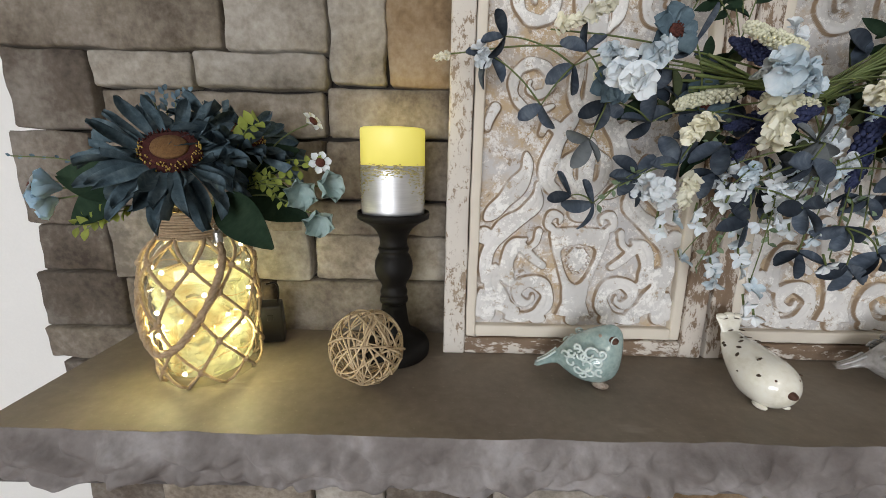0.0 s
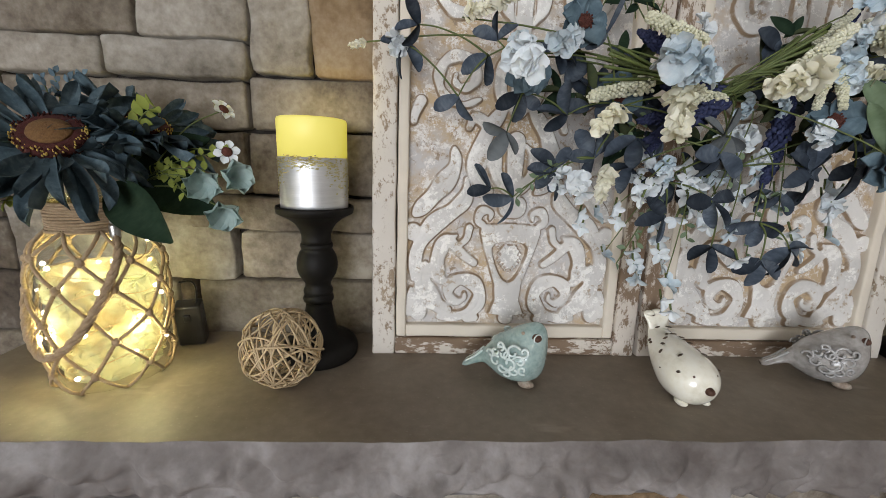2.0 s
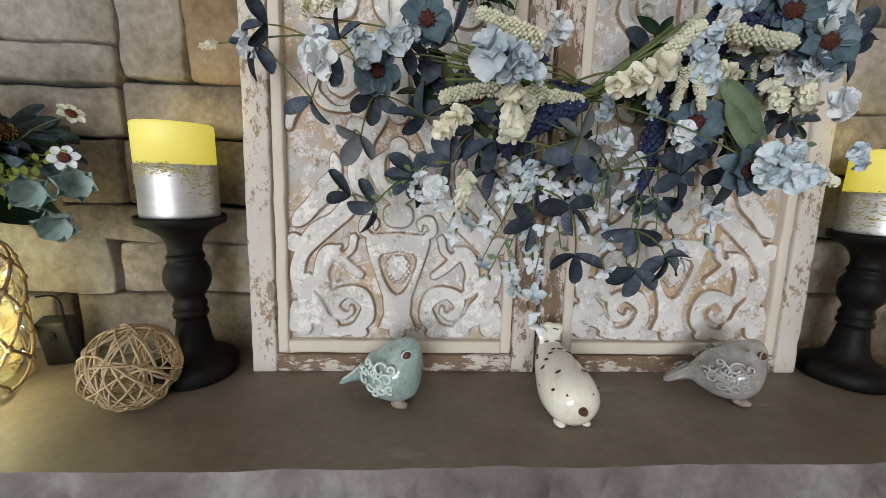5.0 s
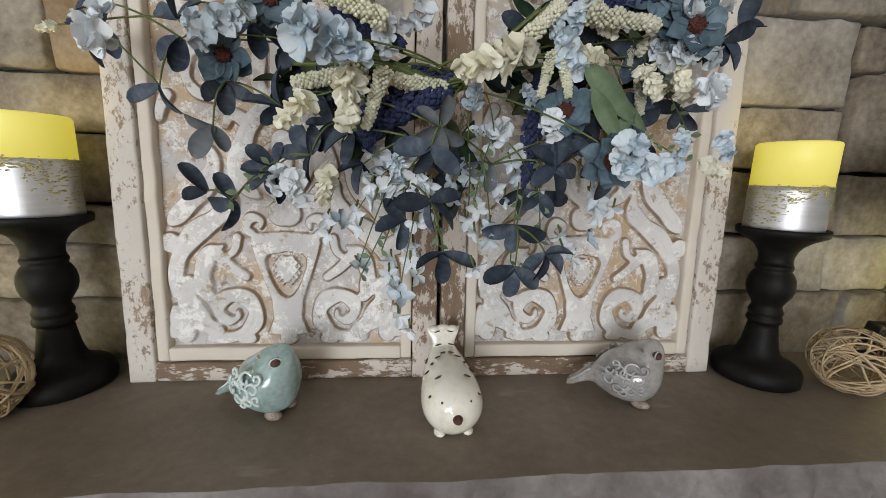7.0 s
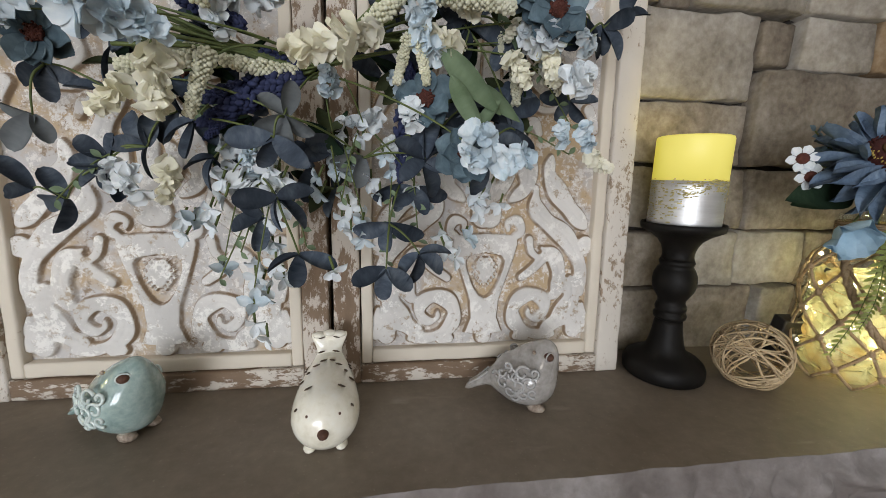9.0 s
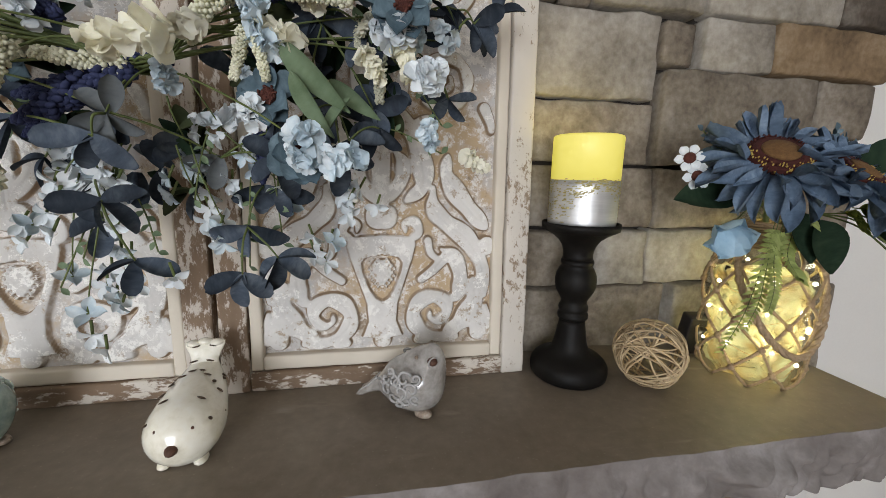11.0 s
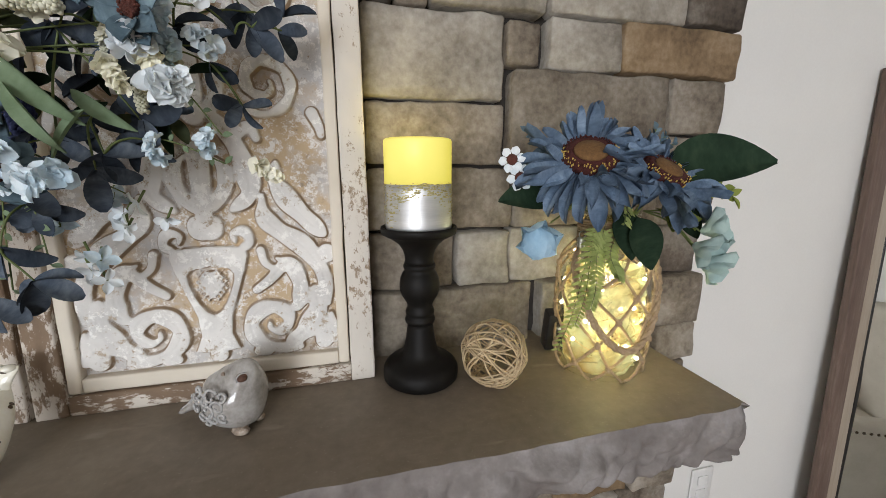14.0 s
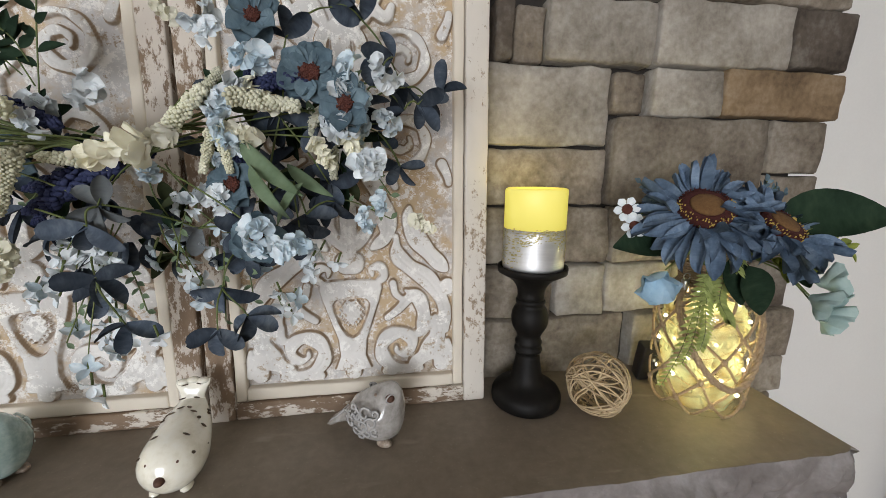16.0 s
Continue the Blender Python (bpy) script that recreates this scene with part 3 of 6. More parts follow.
courses(0.10, 0.83, 1.30, 1.87)
courses(-0.515, 0.10, 1.83, 1.87)
courses(-0.515, 1.415, 1.87, 2.59, 0.015)
courses(-0.192, 1.33, 1.22, 1.298)
courses(-0.53, 1.41, 0.86, 1.19, 0.012)
courses(-0.52, 1.40, 0.0, 0.86, 0.012)

# ---- the mantel shelf ----
X0, X1, YF, ZT, TH = -0.378, 1.247, 0.342, 1.300, 0.062


def mantel_mesh():
    """one thick stone slab: smooth top, split rough front and ends"""
    nx, nz, ny = 520, 18, 70
    verts, faces, mi = [], [], []

    def rough(x, z, s):
        k = min(1.0, max(0.0, (ZT - z) / TH))
        ease = min(1.0, k / 0.45)
        ease = ease * ease * (3 - 2 * ease)
        chips = abs(noise.noise((x * 13 + s, z * 16 + x * 6, s))) + 0.85 * abs(noise.noise((x * 34 + s, z * 40 - x * 14, s + 3)))
        fine = noise.noise((x * 70 + s, z * 80, s))
        return edge_line(x) + ease * (0.022 * chips + 0.002 * fine) - 0.016 * max(0, k - 0.72)

    edge_line = lambda x: noise.noise((x * 12, 1.5, 7)) * 0.003 + noise.noise((x * 48, 4.5, 7)) * 0.0015
    low = lambda x, y: ZT - TH + noise.noise((x * 9, y * 9, 2.2)) * 0.007
    ring = []
    for j in range(ny + 1):
        ring.append((X0, 0.60 + (YF - 0.60) * j / ny, -1, 0))
    for i in range(1, nx):
        ring.append((X0 + (X1 - X0) * i / nx, YF, 0, -1))
    for j in range(ny + 1):
        ring.append((X1, YF + (0.60 - YF) * j / ny, 1, 0))
    n = len(ring)
    for k, (x, y, dx, dy) in enumerate(ring):
        corner = max(0, 1 - abs(y - YF) / 0.03) * (abs(dx) > 0) + max(0, 1 - min(abs(x - X0), abs(x - X1)) / 0.03) * (abs(dy) > 0)
        for l in range(nz + 1):
            z = ZT - (ZT - low(x, y)) * l / nz
            o = rough(x + y, z, 4.0) - 0.010 * corner * corner
            if l == 0:
                z -= 0.0012
                o = 0.0 if dx else o
            verts.append((x + dx * o, y + dy * o, z))
    for k in range(n - 1):
        for l in range(nz):
            a, b = k * (nz + 1) + l, (k + 1) * (nz + 1) + l
            faces.append((a, a + 1, b + 1, b))
            mi.append(1)
    # top, in strips from the front to the back
    off = len(verts)
    for k in range(n):
        a = verts[k * (nz + 1)]
        verts.append((a[0], a[1], ZT))
    base = len(verts)
    for i in range(nx + 1):
        verts.append((X0 + (X1 - X0) * i / nx, 0.60, ZT))
    for i in range(nx):
        faces.append((off + ny + i, off + ny + i + 1, base + i + 1, base + i))
        mi.append(0)
    for k in range(n - 1):
        faces.append((off + k, k * (nz + 1), (k + 1) * (nz + 1), off + k + 1))
        mi.append(1)
    faces.append(tuple(k * (nz + 1) + nz for k in range(n))[::-1])
    mi.append(1)
    me = mesh_from("mantel_shelf", verts, faces, [SLAB_TOP, SLAB_FACE])
    me.polygons.foreach_set("material_index", mi)
    me.polygons.foreach_set("use_smooth", [m == 1 for m in mi])
    return me


shelf_me = mantel_mesh()
tagged(new("mantel_shelf", shelf_me), "thick grey-brown stone mantel slab with a split rough front edge", "mantel shelf")

# ---- the carved panels ----
PW, PH = 0.1835, 0.81          # half width and height


def carving_height(u, v):
    """height of the carving over its ground at a grid of places (u from the middle, v from the bottom); it is mirrored both ways"""
    au, av = np.abs(u), np.minimum(v, PH + 0.018 - v)
    S = [([(.093, .051), (.066, .0525), (.045, .064), (.038, .082), (.046, .099), (.064, .105), (.079, .097), (.081, .083), (.071, .073), (.060, .077), (.059, .085)], .0085, .0040),
         ([(.114, .124), (.1175, .103), (.109, .081), (.095, .067), (.080, .058)], .0100, .0085), ([(.094, .106), (.098, .130), (.089, .156), (.073, .165)], .0085, .0050),
         ([(.112, .113), (.102, .112), (.092, .104)], .0055, .0060), ([(.080, .157), (.064, .140), (.048, .128)], .0062, .0045), ([(.056, .176), (.060, .160), (.073, .150)], .0045, .0035),
         ([(.129, .105), (.125, .145), (.105, .178), (.079, .198), (.063, .216), (.062, .240)], .0085, .0075), ([(.131, .168), (.1312, .169)], .0095, .0095),
         ([(.135, .058), (.128, .080), (.121, .072)], .0060, .0040), ([(.128, .193), (.110, .212), (.090, .236), (.078, .258), (.080, .278)], .0100, .0060),
         ([(.034, .178), (.045, .186), (.040, .199), (.028, .197), (.029, .187)], .0050, .0030), ([(0, .193), (.012, .200), (.010, .212), (0, .216)], .0050, .0040)]
    S += [([(0, .205), (0, .235), (0, .29)], .006, .010), ([(0, .22), (.022, .245), (.026, .268), (.014, .285)], .007, .005),
          ([(.03, .225), (.048, .24), (.05, .262), (.038, .30), (.018, .33)], .007, .009), ([(0, .33), (0, .41)], .010, .008),
          ([(.012, .33), (.024, .35), (.022, .38), (.012, .40)], .007, .005), ([(.04, .31), (.055, .318), (.062, .305)], .007, .004),
          ([(0, .051), (.001, .051)], .008, .008), ([(.044, .050), (.055, .049)], .005, .005), ([(.122, .056), (.118, .064)], .009, .006), ([(.135, .075), (.132, .090)], .005, .003),
          ([(.124, .335), (.131, .32), (.133, .31)], .006, .004)]
    S.append(([(.074 + .036 * math.cos(a) * (1 - i * .050), .366 + .036 * math.sin(a) * (1 - i * .050)) for i, a in enumerate(np.linspace(-2.3, 6.6, 17))], .0056, .0040))
    d, vein = np.full(au.shape, 1.0), np.full(au.shape, 1.0)
    for pts, w0, w1 in S:
        line = spline([(p[0], p[1], 0) for p in pts], 24 if len(pts) < 4 else 9)
        m = len(line)
        for i, p in enumerate(line):
            t = i / (m - 1)
            w = 1.28 * (w0 + (w1 - w0) * t)
            if len(pts) > 3:
                w *= 0.22 + 1.02 * math.sin(math.pi * min(1, 0.04 + 0.92 * t)) ** 0.7 + 0.13 * math.sin(t * len(pts) * 3.1)
            far = np.hypot(au - p[0], av - p[1])
            d = np.minimum(d, far - w)
            if w > 0.007 and len(pts) > 2 and 0.12 < t < 0.9:
                vein = np.minimum(vein, far)
    # the vase in the middle, with a heart-shaped recess
    wide = np.interp(av, (.054, .056, .0605, .076, .0995, .131, .154, .170, .181, .184), (0, .026, .0235, .0178, .0195, .030, .0375, .0415, .040, 0))
    heart = np.interp(av, (.102, .106, .115, .125, .140, .150, .156, .159), (0, .007, .013, .0175, .0225, .0235, .018, 0)) * (1 - 0.25 * np.exp(-((au / .006) ** 2)) * (av > .15))
    blob = np.hypot(au / .015, (av - .138) / .019) - 1 + 0.35 * np.sin(au * 900) * np.sin(av * 700)
    d = np.where((av > .05) & (av < .19), np.minimum(d, np.where(wide > 0, au - wide, 1.0)), d)
    d = np.where((av > .10) & (av < .16) & (au < heart + .002), np.maximum(d, heart - au), d)
    d = np.where((av > .112) & (av < .154) & (au < heart - .003), np.minimum(d, blob * 0.006), d)
    h = np.clip(0.5 - d / 0.0028, 0, 1)
    h = h * h * (3 - 2 * h)
    crown = np.clip(-d / 0.012, 0, 1)
    return h * 0.0062 + crown * 0.0012 - np.exp(-(vein / 0.0016) ** 2) * 0.0010


def carving_mesh():
    w, z0, z1 = 0.140, 0.040, PH - 0.040
    nu, nv = 200, 520
    u, v = np.meshgrid(np.linspace(-w, w, nu), np.linspace(z0, z1, nv))
    h = carving_height(u, v)
    wob = np.array([[noise.noise((a * 30, b * 30, 1)) for a in np.linspace(-w, w, nu)] for b in np.linspace(z0, z1, nv)])
    h = h + wob * 0.0009
    verts = np.stack([u, -h, v], -1).reshape(-1, 3)
    idx = np.arange(nu * nv).reshape(nv, nu)
    faces = np.stack([idx[:-1, :-1], idx[:-1, 1:], idx[1:, 1:], idx[1:, :-1]], -1).reshape(-1, 4).tolist()
    return mesh_from("carving", verts.tolist(), faces, CARVED)


def worn_board(x0, z0, x1, z1, y0, y1, material, seed):
    """a board with rubbed, slightly wavy edges"""
    bm = box_bm(x0, y0, z0, x1, y1, z1, 0.0025, 2)
    lx, lz = x1 - x0, z1 - z0
    cuts = int(max(lx, lz) / 0.02)
    long = [e for e in bm.edges if abs((e.verts[0].co - e.verts[1].co).z if lz > lx else (e.verts[0].co - e.verts[1].co).x) > max(lx, lz) * 0.8]
    bmesh.ops.subdivide_edges(bm, edges=long, cuts=cuts, use_grid_fill=True)
    for v in bm.verts:
        v.co.y += 0.0014 * noise.noise((v.co.x * 60 + seed, v.co.z * 60, seed)) if v.co.y < (y0 + y1) / 2 else 0
        v.co.x += 0.0010 * noise.noise((v.co.z * 45 + seed, seed, v.co.x * 10))
        v.co.z += 0.0010 * noise.noise((v.co.x * 45 + seed, seed, v.co.z * 10))
    return mesh_bm("board", bm, material)


CARVING = carving_mesh()


def carved_panel(x, browner):
    p = thing("carved_panel", (x, 0.511, ZT), "whitewashed carved wooden wall panel in a distressed frame", "wall panel", "pair of carved panels",
              m=pose(x, 0.511, ZT, -2.7))
    left, right = (FRAME_STILE, FRAME_BROWN) if browner == "right" else (FRAME_BROWN, FRAME_STILE)
    part("stile", worn_board(-PW, 0.0, -PW + 0.030, PH, 0.0, 0.030, left, 1.0 + x), p)
    part("stile", worn_board(PW - 0.030, 0.0, PW, PH, 0.0, 0.030, right, 2.0 + x), p)
    part("rail", worn_board(-PW + 0.0303, 0.0, PW - 0.0303, 0.023, 0.001, 0.030, FRAME_RAIL, 3.0 + x), p)
    part("rail", worn_board(-PW + 0.0303, PH - 0.023, PW - 0.0303, PH, 0.001, 0.030, FRAME_RAIL, 4.0 + x), p)
    for a, b, c, d in ((-0.1519, 0.0243, -0.1385, PH - 0.0243), (0.1385, 0.0243, 0.1519, PH - 0.0243), (-0.1383, 0.0243, 0.1383, 0.041), (-0.1383, PH - 0.041, 0.1383, PH - 0.0243)):
        part("bead", worn_board(a, b, c, d, 0.004, 0.030, BEAD, 5.0 + a + x), p, "cream painted inner moulding")
    part("carving", CARVING, p, "raised scroll carving in chalky white and grey paint", m=pose(0, 0.016, 0))
    part("back_board", mesh_bm("back_board", box_bm(-0.1384, 0.018, 0.0412, 0.1384, 0.028, PH - 0.0412), FRAME_BROWN, False), p)
    return p


carved_panel(0.274, "right")
carved_panel(0.6462, "left")


# ---- candles on turned holders ----
def candle_material():
    """one wax pillar: its top lit from within, its lower half wrapped in silvery foil with ragged gold flecks"""
    m = bpy.data.materials.new("pillar_wax")
    m.use_nodes = True
    nt = m.node_tree
    b = nt.nodes["Principled BSDF"]
    b.inputs["Base Color"].default_value = (0.62, 0.56, 0.22, 1)
    b.inputs["Roughness"].default_value = 0.45
    b.inputs["Emission Color"].default_value = (1.0, 0.86, 0.07, 1)
    b.inputs["Emission Strength"].default_value = 0.58
    return m


WAX = candle_material()
FOIL = mat("silver_foil", [(0.58, 0.58, 0.58), (0.76, 0.76, 0.76)], 30, 0.44, 0.35, 5, metal=0.8, stretch=(0.3, 0.3, 4), dist=0.0006)
GOLD = mat("gold_flecks", [(0.16, 0.12, 0.03), (0.55, 0.48, 0.20), (0.75, 0.70, 0.50)], 120, 0.35, 0.6, 3, metal=0.6, spread=0.9, stretch=(1, 1, 3))

HOLDER = [(0.0455, 0), (0.0485, 0.003), (0.0492, 0.009), (0.0488, 0.015), (0.0465, 0.020), (0.0420, 0.0240), (0.0350, 0.0270), (0.0280, 0.0310), (0.0232, 0.037), (0.0205, 0.046), (0.0184, 0.058), (0.0168, 0.070),
          (0.0158, 0.0760), (0.0188, 0.0780), (0.0194, 0.0815), (0.0184, 0.0848), (0.0166, 0.0866), (0.0180, 0.0886), (0.0186, 0.0920), (0.0176, 0.0950), (0.0160, 0.0985), (0.0164, 0.1025), (0.0195, 0.1080), (0.0232, 0.1145),
          (0.0251, 0.1215), (0.0254, 0.1285), (0.0243, 0.1360), (0.0212, 0.1430), (0.0184, 0.1470), (0.0198, 0.1490), (0.0203, 0.1520), (0.0188, 0.1552), (0.0178, 0.1590), (0.0183, 0.1655), (0.0205, 0.1725), (0.0250, 0.1795),
          (0.0330, 0.1860), (0.0415, 0.1905), (0.0460, 0.1930), (0.0468, 0.1985), (0.0462, 0.2015), (0.0440, 0.2015), (0.0432, 0.1975), (0.001, 0.1972)]


def candle_holder(x, y):
    t = thing("candle_holder", (x, y, ZT), "turned black wooden pillar candle holder on the mantel", "candle holder", "pair of candle holders")
    n = [i for i, p in enumerate(HOLDER) if p[1] >= 0.076][0]
    k = [i for i, p in enumerate(HOLDER) if p[1] >= 0.155][0]
    part("base", mesh_from("base", *revolve(HOLDER[:n + 1], 56), BLACK), t)
    part("stem", mesh_from("stem", *revolve(HOLDER[n:k + 1], 56), BLACK), t)
    part("cup", mesh_from("cup", *revolve(HOLDER[k:], 56), BLACK), t)
    return t


def candle(x, y, lit_from):
    """a pillar 0.106 m high; foil up to lit_from"""
    t = thing("pillar_candle", (x, y, ZT + 0.1978), "glowing yellow flameless pillar candle with a silver lower half", "candle", "pair of candles")
    r, h = 0.0400, 0.1065
    body = [(0.039, 0), (r, 0.0015)] + [(r + 0.0003 * math.sin(i * 1.3), lit_from * i / 8) for i in range(1, 8)] + [(r, lit_from)]
    part("foil_wrap", mesh_from("foil_wrap", *revolve(body, 64), FOIL), t, "silvery foil wrap round the lower half")
    top = [(r, lit_from), (r, h - 0.003), (r - 0.001, h - 0.0008), (r - 0.003, h), (r - 0.006, h - 0.001), (r - 0.009, h - 0.006), (0.012, h - 0.010), (0.001, h - 0.010)]
    part("wax", mesh_from("wax", *revolve(top, 64), WAX), t, "glowing yellow wax")
    bag = Bag()
    rr = random.Random(int(x * 1000))
    for i in range(900):
        a = rr.uniform(0, 2 * math.pi)
        # flecks reach lower at the sides; sparse in the middle to imitate glare
        z = lit_from + rr.gauss(-0.003, 0.005) - (rr.random() ** 1.6) * 0.050 * (abs(math.cos(a)) ** 2)
        if z > lit_from + 0.002 or z < 0.004:
            continue
        w, hh = rr.uniform(0.0005, 0.0028), rr.uniform(0.0003, 0.0010)
        q = []
        for da, dz in ((-w, -hh), (w, -hh * 0.6), (w * 0.8, hh), (-w * 0.7, hh * 0.7)):
            q.append(((r + 0.0006) * math.cos(a + da / r), (r + 0.0006) * math.sin(a + da / r), z + dz))
        mid = np.mean(q, 0) + np.array([math.cos(a), math.sin(a), 0]) * 0.0007
        bag.add((q + [tuple(mid)], [(0, 1, 4), (1, 2, 4), (2, 3, 4), (3, 0, 4)]))
    part("fleck_band", bag.mesh("fleck_band", GOLD, False), t, "ragged band of gold flecks")
    point_lamp("candle_led", (x, y, ZT + 0.1978 + h + 0.003), 0.10, (1.0, 0.80, 0.16), 0.012)
    return t


candle_holder(0.0215, 0.510)
candle(0.0215, 0.510, 0.062)
candle_holder(0.889, 0.502)
candle(0.889, 0.502, 0.055)


# ---- wicker balls ----
def wicker_ball(x, y, r, seed):
    t = thing("wicker_ball", (x, y, ZT + r), "natural woven wicker ball lying on the mantel", "decorative ball", "pair of wicker balls")
    rr = random.Random(seed)
    for i in range(30):
        nrm = Vector((rr.gauss(0, 1), rr.gauss(0, 1), rr.gauss(0, 1))).normalized()
        off = rr.uniform(-0.55, 0.55) * r
        cr = math.sqrt(r * r - off * off) * rr.uniform(0.95, 0.995)
        m = facing(nrm * off * 0.97, nrm, rr.uniform(0, 360))
        ph = [rr.uniform(0, 6.28) for _ in range(3)]
        pts = []
        for k in range(40):
            a = 2 * math.pi * k / 40
            q = cr * (1 + 0.018 * math.sin(2 * a + ph[0]) - 0.022 * abs(math.sin(1.5 * a + ph[1])))
            pts.append(m @ Vector((q * math.cos(a), q * math.sin(a), 0.0035 * math.sin(3 * a + ph[2]))))
        flat = [(rr.uniform(0.0009, 0.0015)) for _ in range(40)]
        part("strand", mesh_from("strand", *tube(pts, flat, 5, closed=True), WICKER), t)
    return t


wicker_ball(-0.003, 0.441, 0.0455, 3)
wicker_ball(0.976, 0.462, 0.0420, 8)


# ---- ceramic birds, each one glazed piece ----
def loft(sections, n=20):
    """sections: centre (x, z), half width, half height, lean of the section; along x"""
    verts, faces = [], []
    for x, z, w, h, lean in sections:
        for k in range(n):
            a = 2 * math.pi * k / n
            dz, dy = h * math.sin(a), w * math.cos(a)
            verts.append((x - dz * math.sin(lean), dy, z + dz * math.cos(lean)))
    for i in range(len(sections) - 1):
        for k in range(n):
            j = (k + 1) % n
            faces.append((i * n + k, (i + 1) * n + k, (i + 1) * n + j, i * n + j))
    faces.append(tuple(range(n)))
    faces.append(tuple((len(sections) - 1) * n + k for k in range(n))[::-1])
    return verts, faces


def egg(rows, n=24, pinch=0.25):
    """upright sections along x: x, bottom, top, half width; narrower towards the top"""
    verts, faces = [], []
    for x, lo, hi, w in rows:
        for k in range(n):
            a = 2 * math.pi * k / n
            s = math.sin(a)
            verts.append((x, w * math.cos(a) * (1 - pinch * max(0, s)), (lo + hi) / 2 + (hi - lo) / 2 * s))
    for i in range(len(rows) - 1):
        for k in range(n):
            j = (k + 1) % n
            faces.append((i * n + k, (i + 1) * n + k, (i + 1) * n + j, i * n + j))
    faces.append(tuple(range(n)))
    faces.append(tuple((len(rows) - 1) * n + k for k in range(n))[::-1])
    return verts, faces


def smooth_sections(rows, per=5):
    return [tuple(p) for p in spline(rows, per)]


def scrolls(bag, index, side, sx=1.0):
    """raised curls on a wing"""
    curls = [(-.004, .050, .009, 0.5, 1), (-.016, .046, .0085, 2.5, -1), (-.008, .036, .0095, 4.0, 1), (-.024, .034, .0075, 1.0, 1), (.004, .040, .008, 3.0, -1), (-.020, .054, .0055, 5.0, 1),
             (-.016, .028, .007, 0.2, -1), (-.001, .027, .007, 2.0, 1), (-.031, .040, .0055, 3.3, -1), (-.010, .044, .006, 1.2, 1), (.008, .052, .006, 4.4, 1), (-.026, .046, .005, 0.4, -1), (.008, .030, .006, 5.2, -1), (-.009, .023, .005, 3.6, 1)]
    for cx, cz, r, a0, turn in curls:
        pts = []
        for k in range(16):
            a = a0 + turn * k * 0.40
            q = r * (1 - k * 0.052)
            px, pz = cx + q * math.cos(a), cz + q * math.sin(a)
            y = 0.0300 * math.sqrt(max(0.12, 1 - ((px + 0.001) / 0.043) ** 2 - ((pz - 0.036) / 0.052) ** 2))
            pts.append((px, side * y, pz))
        bag.add(tube(pts, 0.0016, 6), index)


def round_bird(x, y, heading, gaze, glaze, relief, unglazed, label):
    bag = Bag()
    body = [(-.0690, .008, .012, .0070), (-.0630, .008, .0175, .0092), (-.0520, .013, .0265, .0085), (-.0410, .016, .038, .0110), (-.0300, .010, .0535, .0190), (-.0180, .0045, .0620, .0260), (-.0050, .002, .0705, .0300),
            (.0080, .0025, .0770, .0298), (.0180, .006, .0795, .0262), (.0255, .012, .0765, .0200), (.0305, .023, .0680, .0120), (.0325, .036, .054, .0030)]
    bag.add(egg(smooth_sections(body), 30, 0.38), 0)
    for s in (-1, 1):
        scrolls(bag, 1, s)
        bag.add(tube(spline([(-.066, s * .004, .0135), (-.056, s * .004, .0215), (-.044, s * .005, .034)], 4), 0.0016, 5), 1)
        e = radians(gaze - heading + s * 48)
        bag.add(ball(0.0021, 5, 8), 2, Matrix.Translation((0.004 + 0.0188 * math.cos(e), 0.0192 * math.sin(e), 0.0715)))
        bag.add(ball(0.0085, 6, 10, (1.2, .8, .55)), 2, Matrix.Translation((0.012, s * 0.012, 0.0042)))
    turn = Matrix.Translation((0.004, 0, 0)) @ Matrix.Rotation(radians(gaze - heading), 4, "Z")
    bag.add(ball(0.0056, 6, 10, (1.15, 1, 0.85)), 3, turn @ Matrix.Translation((0.0205, 0, 0.0655)))
    bag.add(tube([(0.0222, 0.0056 * math.cos(a), 0.0655 + 0.0049 * math.sin(a)) for a in np.linspace(0, 6.283, 13)[:-1]], 0.0009, 5, closed=True), 1, turn)
    ob = new("bird_figurine", bag.mesh("bird_figurine", [glaze, relief, unglazed, BEAK]))
    ob.matrix_world = pose(x, y, ZT + 0.0006, 0, 0, heading)
    return tagged(ob, label, "bird figurine", "ceramic birds")


def glazed(name, cols, rough=0.16, **k):
    return mat(name, cols, 38, rough, 0.05, 4, coat=0.6, roughvar=0.05, **k)


BEAK = mat("beak_brown", [(0.045, 0.018, 0.010), (0.13, 0.06, 0.035)], 200, 0.7, 0.4, 3)
CRUMB = mat("unglazed_clay", [(0.10, 0.06, 0.04), (0.34, 0.27, 0.21), (0.55, 0.50, 0.43)], 120, 0.6, 0.5, 4, spread=0.8)
AQUA_GLAZE = glazed("aqua_glaze", [(0.20, 0.295, 0.28), (0.32, 0.42, 0.395), (0.43, 0.53, 0.50)])
AQUA_PALE = glazed("aqua_glaze_pale", [(0.52, 0.62, 0.60), (0.74, 0.80, 0.77)])
GREY_GLAZE = glazed("grey_glaze", [(0.23, 0.213, 0.195), (0.35, 0.33, 0.31), (0.44, 0.42, 0.40)])
GREY_PALE = glazed("grey_glaze_pale", [(0.30, 0.295, 0.285), (0.46, 0.45, 0.44)])
CREAM_GLAZE = glazed("cream_glaze", [(0.74, 0.70, 0.57), (0.85, 0.815, 0.70), (0.88, 0.86, 0.77)])
CHIP = mat("chipped_clay", [(0.035, 0.022, 0.013), (0.12, 0.08, 0.05)], 200, 0.8, 0.5, 3)

